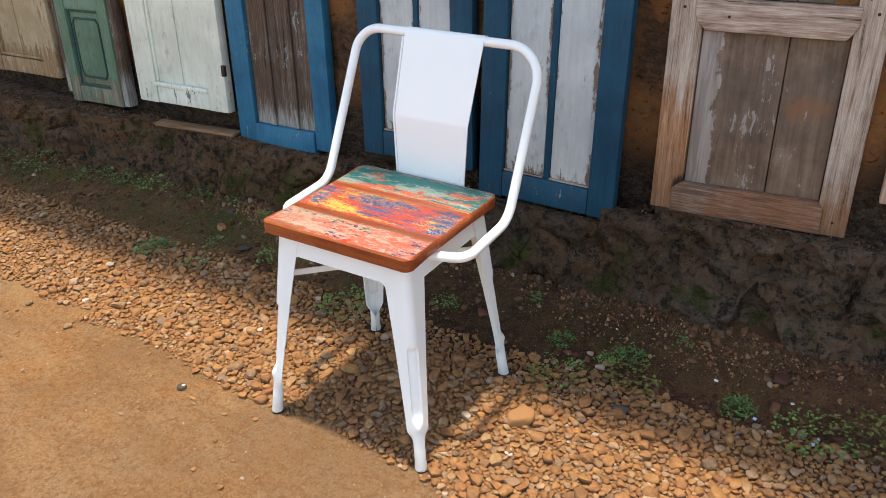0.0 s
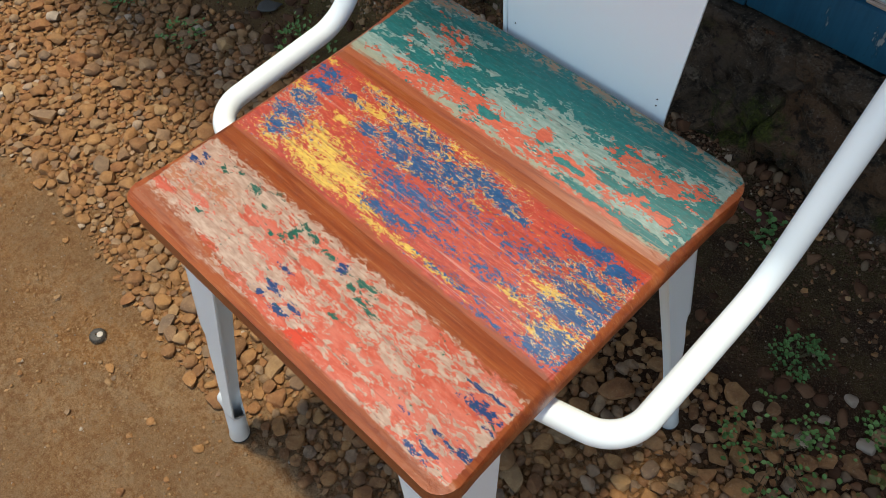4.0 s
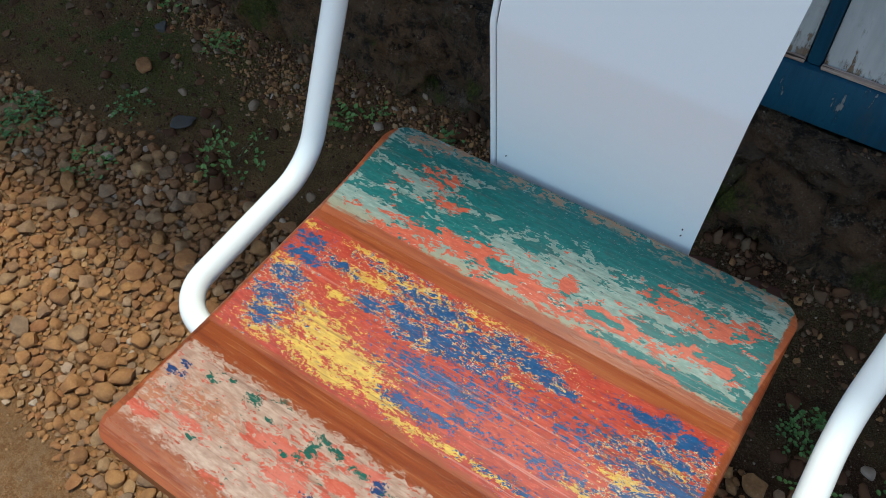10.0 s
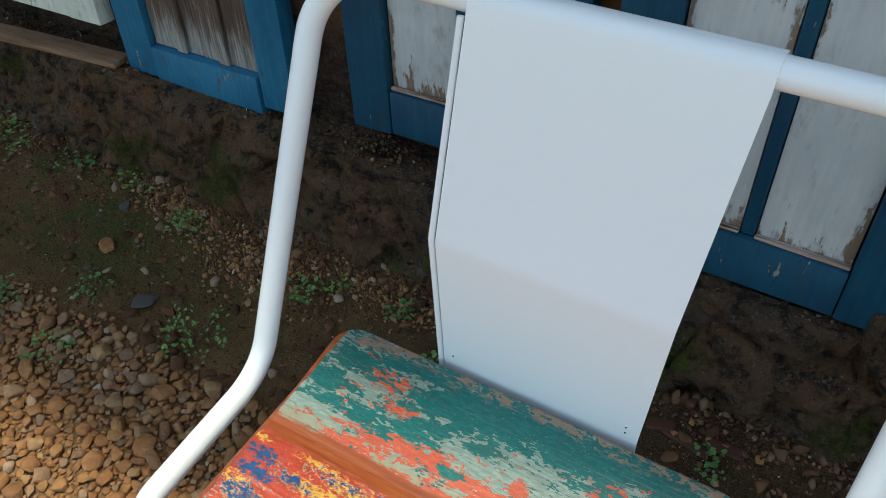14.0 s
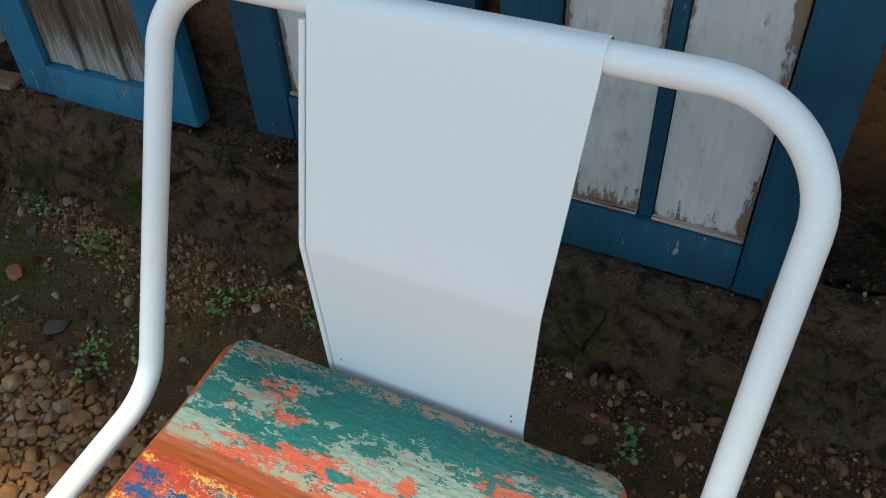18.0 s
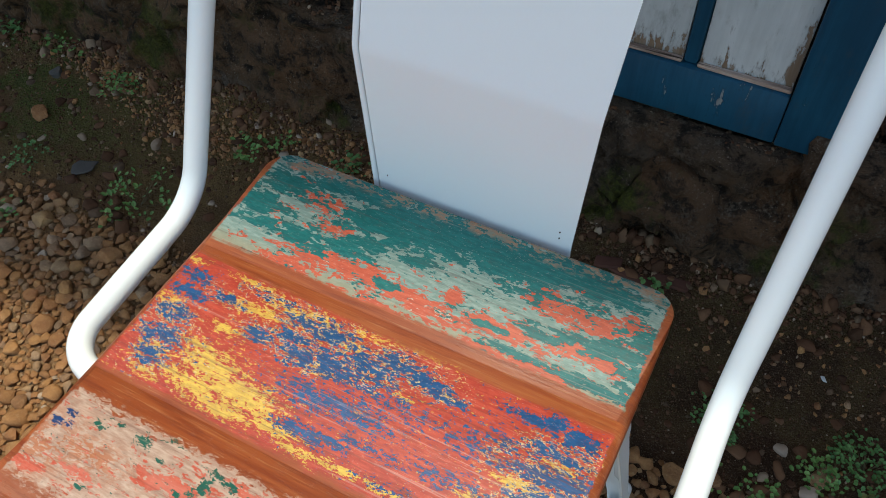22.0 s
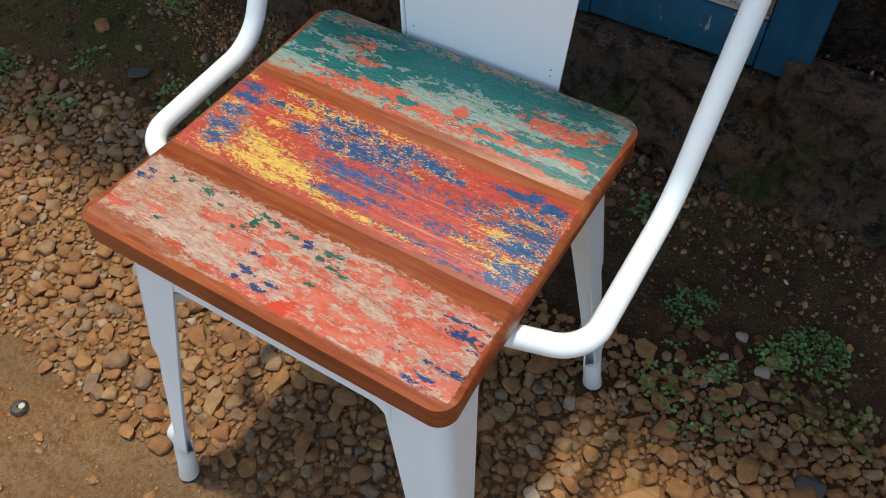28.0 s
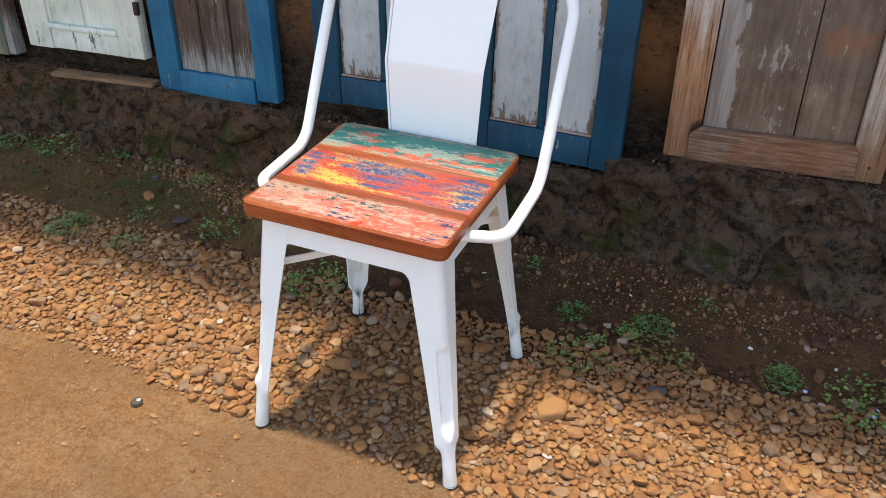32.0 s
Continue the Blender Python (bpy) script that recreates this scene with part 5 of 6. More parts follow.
d = Door("window_shutter", "sky blue framed shutter with weathered grey-brown boards", "shutter", -1.068, 0.655, 0.218, 0.398, lean=2.4, roll=-1.6)
d.bar("stile", 0, 0.076, 0, d.h, BLUE, 0, 0.036)
d.bar("stile", 0.330, 0.398, 0.006, d.h, BLUE, 0, 0.036)
d.bar("bottom_rail", 0.077, 0.326, -0.008, 0.062, BLUE, -0.003, 0.034)
d.bar("top_rail", 0.077, 0.329, d.h - 0.08, d.h, BLUE, 0.002, 0.03)
d.boards("board", [0.077, 0.150, 0.196, 0.250, 0.330], 0.063, d.h - 0.081, GREY_BOARD, 0.012)
for k in (0.150, 0.250):
    d.bar("cover_strip", k - 0.012, k + 0.012, 0.064, d.h - 0.082, GREY_BOARD, 0.005, 0.008, 0.002)

d = Door("wooden_door", "chalky white panelled door leaf with a rusted hinge", "door", -1.535, 0.648, 0.284, 0.432, lean=2.4, roll=-1.6)
frame_of(d, 0.088, 0.066, 0.1, OFF_WHITE)
d.boards("panel", [0.089, 0.218, 0.343], 0.067, d.h - 0.101, OFF_WHITE, 0.012)
d.bar("ledge", 0.086, 0.346, 0.060, 0.076, OFF_WHITE, -0.006, 0.016, 0.004, "raised moulding below the panel")
d.bar("moulding", 0.089, 0.100, 0.077, 0.9, OFF_WHITE, 0.004, 0.012, 0.003)
d.bar("moulding", 0.332, 0.343, 0.077, 0.9, OFF_WHITE, 0.004, 0.012, 0.003)
d.bar("side_strip", -0.006, 0.010, 0.002, d.h, OFF_WHITE, -0.002, 0.03, 0.003)
d.bar("hinge", 0.424, 0.440, 0.128, 0.165, IRON, -0.004, 0.012, 0.003, "rusted iron hinge")

d = Door("window_shutter", "narrow green shutter with a dark green moulded panel", "shutter", -1.930, 0.640, 0.226, 0.288, lean=2.6, roll=-2.2)
frame_of(d, 0.052, 0.062, 0.07, GREEN)
d.boards("panel", [0.053, 0.235], 0.063, d.h - 0.071, GREEN, 0.014)
d.moulding(0.053, 0.235, 0.063, 0.345, 0.010, DARK_GREEN, 0.016)
d.bar("cross_rail", 0.053, 0.235, 0.345, 0.385, GREEN, 0.003, 0.028)
for k in range(8):
    d.bar("slat", 0.053, 0.235, 0.392 + 0.034 * k, 0.418 + 0.034 * k, GREEN, 0.006, 0.010, 0.002)
pts = [(0.085, 0.098), (0.203, 0.098), (0.216, 0.115), (0.216, 0.295), (0.203, 0.312), (0.085, 0.312), (0.072, 0.295), (0.072, 0.115), (0.085, 0.098)]
for (xa, za), (xb, zb) in zip(pts, pts[1:]):
    part("moulding", tube([Vector((xa, 0.013, za)), Vector((xb, 0.013, zb))], 0.0042, 8), DARK_GREEN, d.ob, smooth=60)
d.bar("side_board", 0.290, 0.318, 0.004, d.h, GREY_BOARD, 0.006, 0.04, 0.003, "grey weathered edge board")
d.bar("side_board", -0.030, -0.003, 0.03, d.h, GREY_BOARD, 0.006, 0.03, 0.003, "grey-green edge board")

d = Door("wooden_door", "faded cream door leaf with worn bottom rail", "door", -2.440, 0.640, 0.286, 0.452, lean=2.4, roll=-1.6)
frame_of(d, 0.085, 0.060, 0.1, CREAM, CREAM)
d.boards("panel", [0.086, 0.226, 0.366], 0.061, d.h - 0.101, CREAM, 0.012)
d.moulding(0.087, 0.365, 0.064, 0.9, 0.012, CREAM, 0.012)

d = Door("window_shutter", "narrow dull olive-brown shutter with a dark moulded panel", "shutter", -2.935, 0.640, 0.220, 0.275, lean=2.4, roll=-2.0)
frame_of(d, 0.048, 0.055, 0.07, OLIVE)
d.boards("panel", [0.049, 0.226], 0.056, d.h - 0.071, OLIVE, 0.014)
d.moulding(0.058, 0.217, 0.066, 0.9, 0.010, DARK_GREEN, 0.014)
d.bar("side_board", 0.277, 0.320, 0.004, d.h, GREY_BOARD, 0.008, 0.04, 0.003, "dark weathered edge board")

d = Door("window_shutter", "faded green and tan shutter with a worn rail", "shutter", -3.420, 0.645, 0.305, 0.420, lean=2.4, roll=-1.5)
frame_of(d, 0.075, 0.060, 0.1, OLIVE, CREAM)
d.boards("panel", [0.076, 0.210, 0.344], 0.061, d.h - 0.101, GREEN, 0.012)

d = Door("window_shutter", "weathered brown timber shutter with clipped panel corners", "shutter", 0.360, 0.646, 0.292, 0.452, 0.95, lean=2.6, turn=5.0, roll=-0.4)
d.bar("stile", 0, 0.072, 0, d.h, BROWN_STILE, 0, 0.04)
d.bar("stile", 0.384, 0.452, -0.004, d.h, GREY_STILE, 0, 0.04)
d.prism("bottom_rail", [(0.050, -0.002), (0.396, -0.002), (0.396, 0.058), (0.384, 0.074), (0.070, 0.074), (0.050, 0.056)], DARK_RAIL, -0.006, 0.04)
d.prism("top_rail", [(0.056, 0.512), (0.056, 0.474), (0.066, 0.456), (0.082, 0.442), (0.372, 0.442), (0.384, 0.456), (0.394, 0.474), (0.394, 0.512)], BROWN_RAIL, -0.006, 0.04)
d.bar("top_rail", 0.073, 0.383, d.h - 0.07, d.h, BROWN_RAIL, 0.0, 0.036)
d.boards("panel", [0.073, 0.262, 0.383], 0.073, 0.441, BROWN_PANEL, 0.014)
d.boards("panel", [0.073, 0.262, 0.383], 0.513, d.h - 0.071, BROWN_PANEL, 0.014)
for x, z in ((0.405, 0.53), (0.425, 0.50), (0.045, 0.53), (0.030, 0.49), (0.13, 0.475), (0.42, 0.03)):
    part("nail", tube([Vector((x, -0.0075 if 0.06 < x < 0.39 else -0.0015, z)), Vector((x, 0.004, z))], 0.0035, 8), IRON, d.ob)

d = Door("window_shutter", "brown shutter with bare dark panels, partly out of sight", "shutter", 0.862, 0.668, 0.40, 0.40, 0.9, lean=2.4, turn=4.0)
frame_of(d, 0.06, 0.08, 0.07, BROWN_FRAME, BROWN_RAIL)
d.boards("panel", [0.061, 0.20, 0.339], 0.081, d.h - 0.071, BROWN_PANEL, 0.014)

lath = new("wooden_lath", mesh_of("wooden_lath", worn(box(-0.178, 0.178, -0.022, 0.022, 0, 0.012, 0.003), 0.002, 40), STRIP_WOOD, 40))
lath.matrix_world = pose(-1.262, 0.640, LEDGE_Z + 0.004, 2, -1.0, 5.0)
tagged(lath, "thin dry wooden lath lying on the stone ledge", "plank")


# ---- loose things on the ground ----
def stone_mesh(seed, subdiv=2):
    """A blunt, blocky pebble of about unit size."""
    rnd = random.Random(seed)
    bm = bmesh.new()
    bmesh.ops.create_icosphere(bm, subdivisions=subdiv, radius=0.5)
    cuts = [Vector((rnd.gauss(0, 1), rnd.gauss(0, 1), rnd.gauss(0, 0.6))).normalized() for _ in range(8)] + [Vector((rnd.uniform(-0.2, 0.2), rnd.uniform(-0.2, 0.2), 1)).normalized()]
    lim = [rnd.uniform(0.24, 0.38) for _ in cuts]
    off = Vector((rnd.uniform(0, 50), rnd.uniform(0, 50), 0))
    for v in bm.verts:
        for c, l in zip(cuts, lim):
            d = v.co.dot(c)
            if d > l:
                v.co -= c * (d - l) * 0.93
        v.co *= 1 + 0.14 * noise.noise(v.co * 2.6 + off) + 0.08 * noise.noise(v.co * 7.0 + off)
        v.co.z *= rnd_flat[seed % len(rnd_flat)]
    return bm


rnd_flat = (0.72, 0.82, 0.65, 0.9, 0.76, 0.6, 0.85, 0.7, 0.8, 0.68)
STONE_MESHES = [mesh_of("stone", stone_mesh(s), STONE, 45) for s in range(14)]
STONE_COARSE = []
for s in range(14):
    b = stone_mesh(s + 20, 1)
    STONE_COARSE.append(([v.co.copy() for v in b.verts], [[v.index for v in f.verts] for f in b.faces]))
    b.free()
STONE_FINE = []
for s in range(14):
    b = stone_mesh(s + 40, 2)
    STONE_FINE.append(([v.co.copy() for v in b.verts], [[v.index for v in f.verts] for f in b.faces]))
    b.free()


GRIT = []
for s in range(10):
    b = stone_mesh(s + 60, 1)
    GRIT.append(([v.co.copy() for v in b.verts], [[v.index for v in f.verts] for f in b.faces]))
    b.free()


def gravel_density(x, y):
    """How thickly the stones lie: a bed along the shaded edge, thinning to the yard and to the wall."""
    wob = 0.05 * noise.noise(Vector((x * 2.2, 3.0, 1.0))) + 0.03 * noise.noise(Vector((x * 7, 1.0, 1.0)))
    front = -0.185 + wob + (-0.35 * max(0.0, x - 0.10) if x > 0.10 else 0.0) + (0.05 if x < -0.9 else 0)
    back = 0.30 + wob * 0.8 + (0.05 if x > 0.3 else 0.0)
    a = min(1.0, max(0.0, (y - front) / 0.035))
    b = min(1.0, max(0.0, (back - y) / 0.10)) ** 1.5
    return max(a * b, 0.012 * a * (1 if y < 0.60 else 0), 0.0006)


class Heap:
    """Many loose pieces joined into one mesh."""

    def __init__(self):
        self.v, self.f, self.n = [], [], 0

    def add(self, shape, m):
        verts, faces = shape
        self.v += [m @ p for p in verts]
        self.f += [[i + self.n for i in f] for f in faces]
        self.n += len(verts)

    def link(self, name, material, smooth, **tags):
        me = bpy.data.meshes.new(name)
        me.from_pydata(self.v, [], self.f)
        me.materials.append(material)
        me.polygons.foreach_set("use_smooth", [True] * len(me.polygons))
        me.set_sharp_from_angle(angle=radians(smooth))
        return tagged(new(name, me), **tags)


def scatter(rnd, x0, x1, y0, y1, sizes, tries, taken, keep, pack=0.31):
    """Places that don't overlap much: x, y, size."""
    cell = 0.07
    out = []
    for _ in range(tries):
        x, y = rnd.uniform(x0, x1), rnd.uniform(y0, y1)
        if rnd.random() > keep(x, y):
            continue
        s = sizes(rnd)
        i, j = int(x // cell), int(y // cell)
        clash = False
        for a in (-1, 0, 1):
            for b in (-1, 0, 1):
                for px, py, ps in taken.get((i + a, j + b), ()):
                    if (px - x) ** 2 + (py - y) ** 2 < (pack * (ps + s)) ** 2:
                        clash = True
                        break
        if clash:
            continue
        taken.setdefault((i, j), []).append((x, y, s))
        out.append((x, y, s))
    return out


def foot_clear(x, y, s):
    return min(math.hypot(x - a * 0.188, y - b * 0.187) for a in (-1, 1) for b in (-1, 1)) > 0.013 + 0.45 * s


rnd = random.Random(11)
gravel = thing("gravel", "bed of loose tan and brown laterite gravel along the wall", "gravel", kind="stuff")
taken = {}
big = scatter(rnd, -2.4, 1.35, -0.45, 0.58, lambda r: r.uniform(0.026, 0.038), 6000, taken, lambda x, y: gravel_density(x, y) * 0.22, 0.38)
mids = scatter(rnd, -2.4, 1.35, -0.45, 0.58, lambda r: r.uniform(0.012, 0.026), 90000, taken, gravel_density, 0.355)
small = scatter(rnd, -2.4, 1.35, -0.42, 0.58, lambda r: r.uniform(0.007, 0.014), 150000, taken, lambda x, y: min(1.0, gravel_density(x, y) + 0.004), 0.31)
near = lambda p: abs(p[0]) < 0.42 and -0.30 < p[1] < 0.30
heap, damp_heap = Heap(), Heap()
count = 0
for x, y, s in big + mids + small:
    if not foot_clear(x, y, s):
        continue
    m = Matrix.LocRotScale((x, y, ground_height(x, y) + s * (0.20 if y < 0.28 else 0.08)), Euler((rnd.uniform(-0.22, 0.22), rnd.uniform(-0.22, 0.22), rnd.uniform(0, 6.28))), (s * rnd.uniform(0.95, 1.45), s, s * rnd.uniform(0.75, 1.05)))
    if near((x, y)) and s > 0.022 and count < 300:
        ob = new("stone", STONE_MESHES[rnd.randrange(14)])
        ob.matrix_world = m
        ob.parent = gravel
        count += 1
    else:
        (damp_heap if y > 0.29 + 0.05 * noise.noise(Vector((x * 4, 0, 0))) else heap).add(rnd.choice(STONE_FINE if s > 0.0125 and -1.2 < x < 1.0 else STONE_COARSE), m)
heap.link("gravel_stones", STONE_STUFF, 45, label="loose tan, brown and grey gravel stones", kind="stuff").parent = gravel

damp_heap.link("soil_stones", CRUMB, 50, label="dull brown stones half sunk in the damp soil", category="gravel", kind="stuff")

grit = Heap()
for x, y, s in scatter(rnd, -2.2, 1.2, -1.0, 0.58, lambda r: r.uniform(0.0016, 0.0038) if r.random() < 0.86 else r.uniform(0.0038, 0.008), 130000, {}, lambda x, y: (0.9 if y > 0.22 else 0.35) if y > -0.2 else max(0.06, 0.8 + (y + 0.2) * 0.9) * (0.5 + 0.9 * abs(noise.noise(Vector((x * 5, y * 5, 2.0)))))):
    grit.add(rnd.choice(GRIT), Matrix.LocRotScale((x, y, ground_height(x, y) + s * 0.15), Euler((rnd.uniform(0, 6), rnd.uniform(0, 6), rnd.uniform(0, 6))), (s, s, s)))
grit.link("grit", CRUMB, 80, label="fine grit strewn over the dirt", category="grit", kind="stuff")


rubble = Heap()
for _ in range(9000):
    x = rnd.uniform(-2.4, 1.2)
    k = rnd.random()
    s = rnd.uniform(0.003, 0.009) if k < 0.88 else rnd.uniform(0.009, 0.015) if k < 0.97 else rnd.uniform(0.015, 0.028)
    if rnd.random() < 0.7:
        y = plinth_y(x, 0.02) - abs(rnd.gauss(0, 0.055)) * (0.5 + 1.2 * abs(noise.noise(Vector((x * 3, 0, 5))))) + 0.01
        z = ground_height(x, y) + s * 0.1
    else:
        s = min(s, 0.009)
        y = plinth_y(x, ledge(x)) + rnd.uniform(0.01, 0.09)
        z = ledge(x) + 0.003 + 0.012 * noise.noise(Vector((x * 7, 1.0, 3)))
    rubble.add(rnd.choice(STONE_FINE if s > 0.012 else STONE_COARSE), Matrix.LocRotScale((x, y, z), Euler((rnd.uniform(0, 6), rnd.uniform(0, 6), rnd.uniform(0, 6))), (s * 1.3, s, s)))
crumbs = Heap()
for _ in range(2000):
    cx, cy, sx, sy = rnd.choice(((-0.74, 0.52, 0.10, 0.035), (-0.66, 0.49, 0.06, 0.03), (-0.92, 0.55, 0.05, 0.02), (-0.42, 0.55, 0.09, 0.02), (0.55, 0.50, 0.20, 0.05)))
    x, y = rnd.gauss(cx, sx), rnd.gauss(cy, sy)
    s = rnd.uniform(0.003, 0.008) if rnd.random() < 0.85 else rnd.uniform(0.008, 0.016)
    if y < plinth_y(x, 0.02):
        crumbs.add(rnd.choice(STONE_COARSE), Matrix.LocRotScale((x, y, ground_height(x, y) + s * 0.15), Euler((rnd.uniform(0, 6), rnd.uniform(0, 6), rnd.uniform(0, 6))), (s * 1.3, s, s)))
crumbs.link("earth_crumbs", PINK_CRUMB, 60, label="pale reddish crumbs fallen from the wall", category="rubble", kind="stuff")
rubble.link("rubble", CRUMB, 60, label="crumbled earth and stone bits along the wall base", category="rubble", kind="stuff")


def lone_stone(x, y, s, label, material=None, flat=1.0, seed=3):
    ob = new("stone", mesh_of("stone", stone_mesh(seed, 3), material or STONE, 75))
    ob.matrix_world = Matrix.LocRotScale((x, y, ground_height(x, y) + s * 0.22 * flat), Euler((0.1, -0.1, seed * 1.7)), (s * 1.25, s, s * flat))
    return tagged(ob, label, "stone")


lone_stone(-0.955, 0.411, 0.036, "single ochre pebble lying on the damp soil", seed=9)
lone_stone(0.304, 0.050, 0.060, "large orange-tan stone on the gravel bed", TAN_STONE, seed=8)
lone_stone(0.765, 0.47, 0.045, "reddish stone at the foot of the wall", TERRACOTTA, seed=2)
lone_stone(0.392, 0.350, 0.034, "flat pale stone among the weeds", flat=0.4, seed=6)
lone_stone(0.481, 0.191, 0.040, "dark grey stone at the edge of the gravel", DARK_STONE, flat=0.7, seed=4)
lone_stone(-0.963, -0.107, 0.022, "small chalk white stone on the gravel", PALE_STONE, seed=5)
lone_stone(-0.448, 0.035, 0.018, "pale cream stone on the gravel", PALE_STONE, seed=12)
lone_stone(0.329, -0.054, 0.022, "pale cream rounded stone on the gravel", PALE_STONE, seed=7)
lone_stone(-0.800, 0.352, 0.040, "flat olive-grey stone half sunk in soil", DARK_STONE, flat=0.35, seed=10)
lone_stone(-1.010, 0.505, 0.032, "dark grey pebble at the wall's foot", DARK_STONE, flat=0.7, seed=11)

cap = thing("bottle_cap", "crumpled tin bottle cap pressed into the dirt", "bottle cap", at=(-0.441, -0.238, -0.003))
rows = []
for r, z in ((0.002, 0.004), (0.007, 0.0042), (0.0095, 0.0034), (0.0112, -0.001), (0.0116, -0.002)):
    rows.append([Vector((r * math.cos(a), r * math.sin(a), z)) * (1 + (0.05 * math.cos(21 * a) if r > 0.009 else 0)) for a in [2 * math.pi * i / 84 for i in range(84)]])
part("shell", grid(rows, 84, True), TIN, cap, smooth=50)
part("dent", tube([Vector((0.004, 0.003, 0.0045)), Vector((0.004, 0.003, 0.0056))], [0.0046, 0.0034], 9), PALE_STONE, cap, "chipped white print left on the cap")


def weed(x, y, radius, count, leaf, material, height=0.03, name="weed", label="", upright=0.5, seed=1):
    """A low plant: stems that spread from the root, with small leaves along them."""
    r = random.Random(seed * 77 + int(1000 * abs(x)))
    root = thing(name, label, "weed", "weeds in the gravel", at=(x, y, ground_height(x, y)))
    stems, leaves = bmesh.new(), bmesh.new()
    for k in range(count):
        a, reach = r.uniform(0, 6.283), radius * math.sqrt(r.uniform(0.02, 1))
        tip = Vector((reach * math.cos(a), reach * math.sin(a), height * r.uniform(0.35, 1.0) * (1.15 - 0.6 * reach / radius)))
        if k % 3 == 0:
            p = tip * 0.05
            side = Vector((-math.sin(a), math.cos(a), 0)) * 0.0006
            q = [stems.verts.new(v) for v in (p - side, p + side, tip + side * 0.5, tip - side * 0.5)]
            stems.faces.new(q)
        for _ in range(r.randint(2, 4)):
            c = tip + Vector((r.gauss(0, leaf), r.gauss(0, leaf), r.gauss(0, leaf * 0.5)))
            c.z = max(c.z, 0.002)
            b = r.uniform(0, 6.283)
            d = Vector((math.cos(b), math.sin(b), r.uniform(-0.2, upright)))
            side = Vector((-math.sin(b), math.cos(b), r.uniform(-0.3, 0.3)))
            l = leaf * r.uniform(0.6, 1.25)
            w = l * 0.42
            mid, tipv, base = c + d * l * 0.5, c + d * l, c
            vs = [leaves.verts.new(v) for v in (base, base + d * l * 0.35 + side * w * 0.9 + Vector((0, 0, l * 0.10)), mid + d * l * 0.25 + side * w * 0.8 + Vector((0, 0, l * 0.08)), tipv,
                                               mid + d * l * 0.25 - side * w * 0.8 + Vector((0, 0, l * 0.08)), base + d * l * 0.35 - side * w * 0.9 + Vector((0, 0, l * 0.10)))]
            leaves.faces.new((vs[0], vs[1], vs[2], vs[3]))
            leaves.faces.new((vs[0], vs[3], vs[4], vs[5]))
    part("stalk", stems, STEM, root)
    tagged(part("foliage", leaves, material, root), kind="stuff")
    return root


ROUND = "low creeping weed with small round green leaves in the gravel"
FEATHER = "small blue-green feathery weed growing at the damp edge"
weed(0.308, 0.245, 0.075, 62, 0.0066, LEAF, 0.030, label=ROUND, seed=1)
weed(0.385, 0.345, 0.022, 22, 0.0070, LEAF, 0.022, label=ROUND, seed=2)
weed(0.256, 0.368, 0.034, 60, 0.0055, FERN, 0.034, label=FEATHER, seed=3)
weed(0.432, 0.380, 0.040, 95, 0.0055, FERN, 0.040, label=FEATHER, seed=4)
weed(0.470, 0.300, 0.06, 40, 0.009, LEAF_DRY, 0.028, label="sparse yellowing creeping weed", seed=5)
weed(-0.090, 0.375, 0.045, 34, 0.0065, LEAF, 0.034, label=ROUND, seed=6)
weed(-0.315, 0.245, 0.080, 75, 0.0080, LEAF, 0.040, label=ROUND, seed=7)
weed(-0.662, 0.326, 0.060, 34, 0.0075, LEAF, 0.040, label=ROUND, upright=1.2, seed=8)
weed(-0.855, 0.197, 0.040, 26, 0.0070, LEAF, 0.022, label=ROUND, seed=15)
weed(-0.399, 0.536, 0.024, 16, 0.0075, FERN, 0.022, label=FEATHER, seed=16)
weed(-0.519, 0.527, 0.018, 12, 0.0060, LEAF, 0.022, label=ROUND, seed=17)
weed(-1.040, 0.205, 0.060, 90, 0.007, FERN, 0.028, label=FEATHER, seed=9)
weed(-0.900, 0.330, 0.035, 18, 0.007, FERN, 0.022, label=FEATHER, seed=10)
weed(0.700, 0.325, 0.040, 90, 0.006, FERN, 0.030, label=FEATHER, seed=11)
weed(0.860, 0.320, 0.085, 60, 0.0085, LEAF, 0.030, label=ROUND, seed=12)
weed(0.955, 0.375, 0.075, 60, 0.009, LEAF_DRY, 0.034, label="yellowing patch of creeping weed", seed=13)
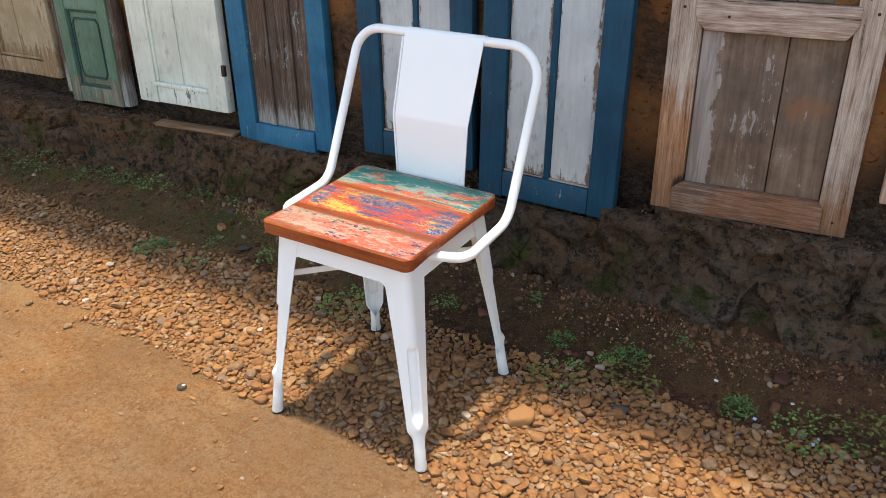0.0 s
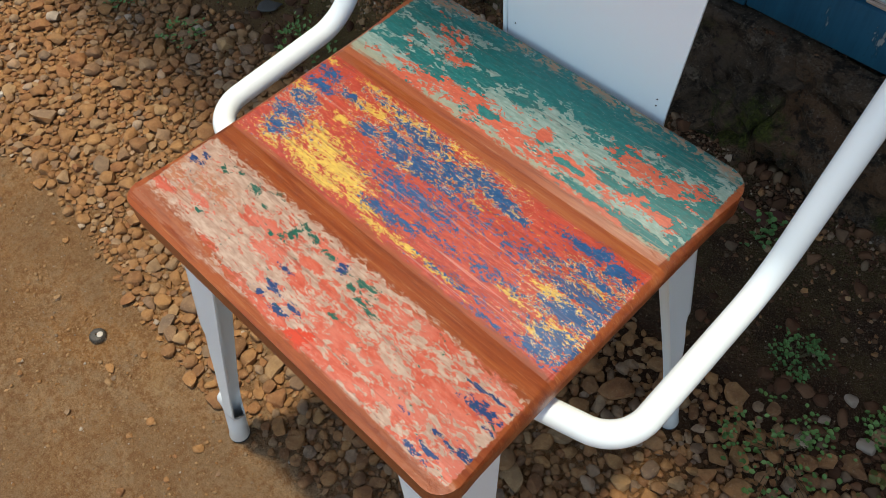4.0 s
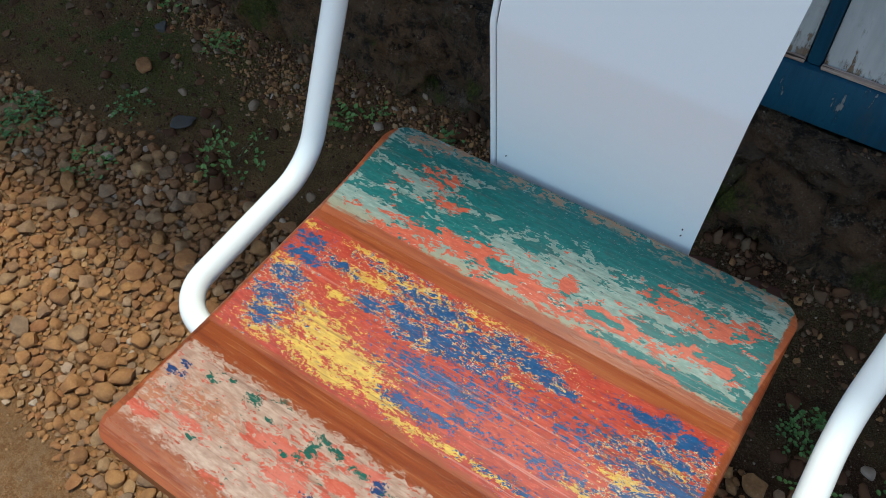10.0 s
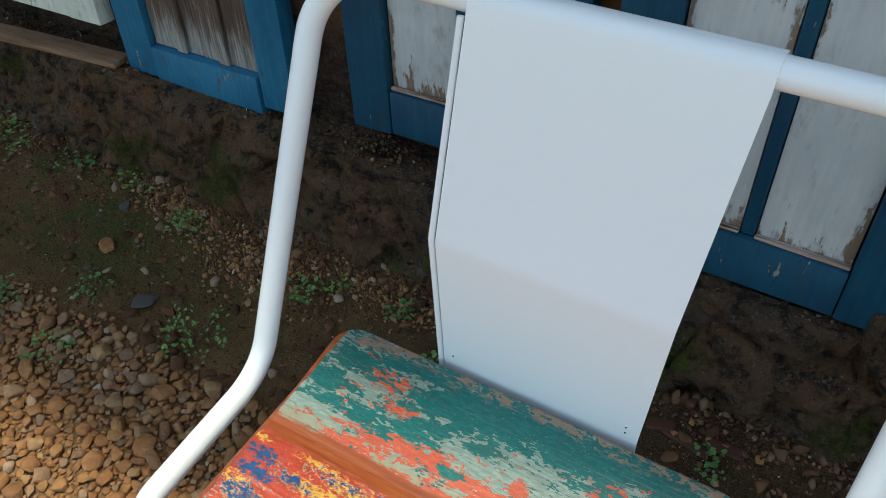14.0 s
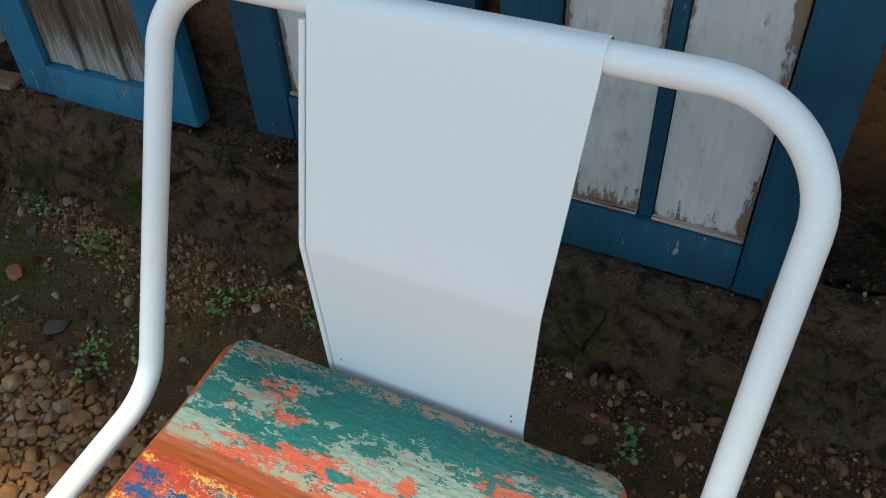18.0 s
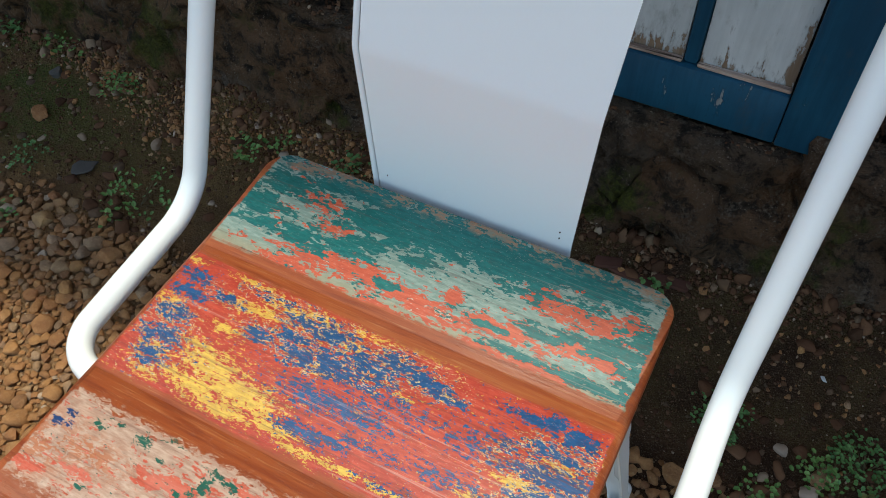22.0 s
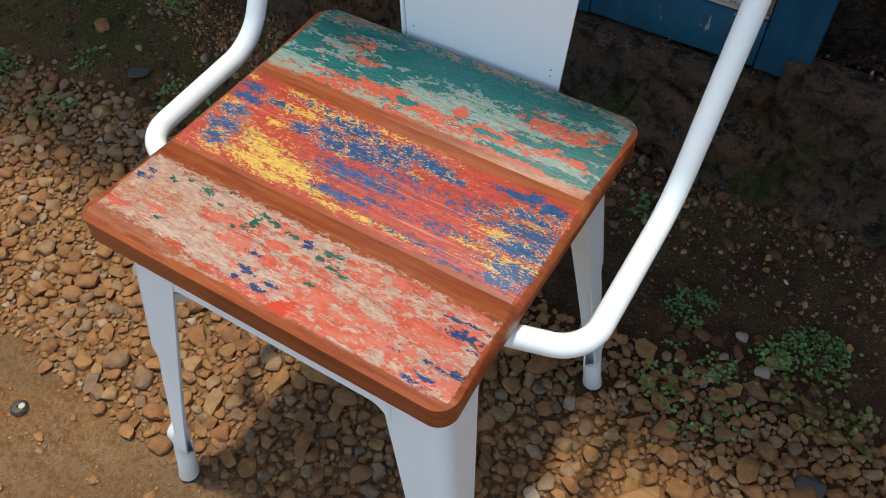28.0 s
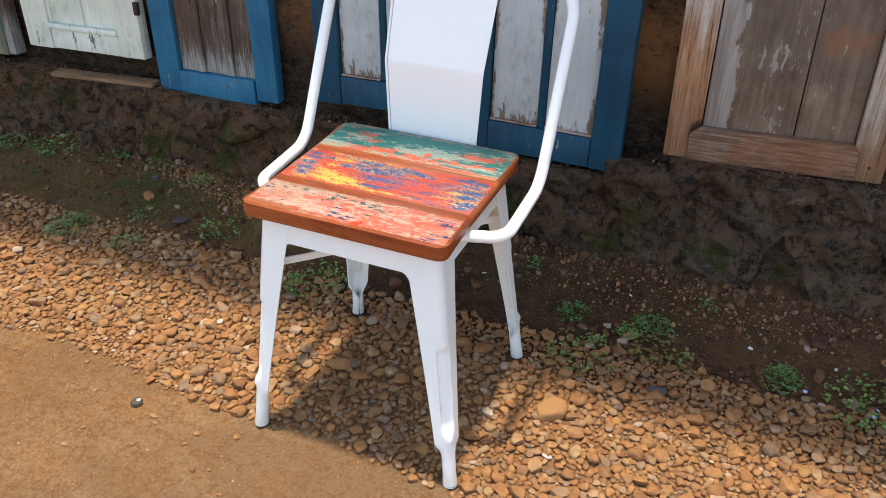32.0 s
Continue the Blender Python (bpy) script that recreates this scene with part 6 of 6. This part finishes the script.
weed(-0.860, 0.513, 0.032, 34, 0.0065, LEAF, 0.040, label=ROUND, seed=14)
for i, (wx, wy, wr, wn) in enumerate(((-1.40, 0.545, 0.08, 120), (-1.55, 0.52, 0.07, 90), (-1.70, 0.50, 0.09, 110), (-1.98, 0.50, 0.12, 160), (-2.22, 0.46, 0.10, 120), (-1.20, 0.56, 0.045, 34), (-1.03, 0.57, 0.04, 34), (0.12, 0.50, 0.03, 25), (0.52, 0.50, 0.03, 22), (-0.55, 0.50, 0.035, 30), (-0.30, 0.46, 0.03, 24))):
    weed(wx, wy, wr, wn // 2, 0.009, FERN if i % 3 else LEAF, 0.028, label="small green weed at the foot of the stone base", seed=20 + i)

for i, (px, py) in enumerate(((0.632, 0.405), (0.80, 0.41), (0.36, 0.48), (0.02, 0.44))):
    fl = new("fallen_petal", mesh_of("fallen_petal", worn(box(-0.005, 0.005, -0.003, 0.003, 0, 0.002, 0.0006, 1), 0.0015, 90), PETAL, 40))
    fl.matrix_world = pose(px, py, ground_height(px, py) + 0.004, 20, 15, 60 * i)
    tagged(fl, "small white fallen petal on damp soil", "petal", "fallen petals")
for i, (px, py) in enumerate(((0.743, 0.292), (0.865, 0.270), (0.872, 0.290))):
    fl = new("fallen_petal", mesh_of("fallen_petal", worn(box(-0.004, 0.004, -0.003, 0.003, 0, 0.002, 0.0006, 1), 0.0015, 90), BLUE_PETAL, 40))
    fl.matrix_world = pose(px, py, ground_height(px, py) + 0.024, 25, 10, 50 * i)
    tagged(fl, "small pale blue petal among the weeds", "petal", "fallen petals")
for i, (px, py, s) in enumerate(((0.085, 0.528, 0.070), (0.135, 0.540, 0.055), (0.045, 0.535, 0.040))):
    ti = new("tile_shard", mesh_of("tile_shard", worn(box(-s / 2, s / 2, -0.009, 0.009, 0, 0.006, 0.0015, 1), 0.004, 40), TERRACOTTA, 40))
    ti.matrix_world = pose(px, py, ground_height(px, py) - 0.001, 4, -3, 12 * i - 10)
    tagged(ti, "broken red roof tile shard at the wall's foot", "tile shard", "broken tile shards")

build_fieldstones(plinth)
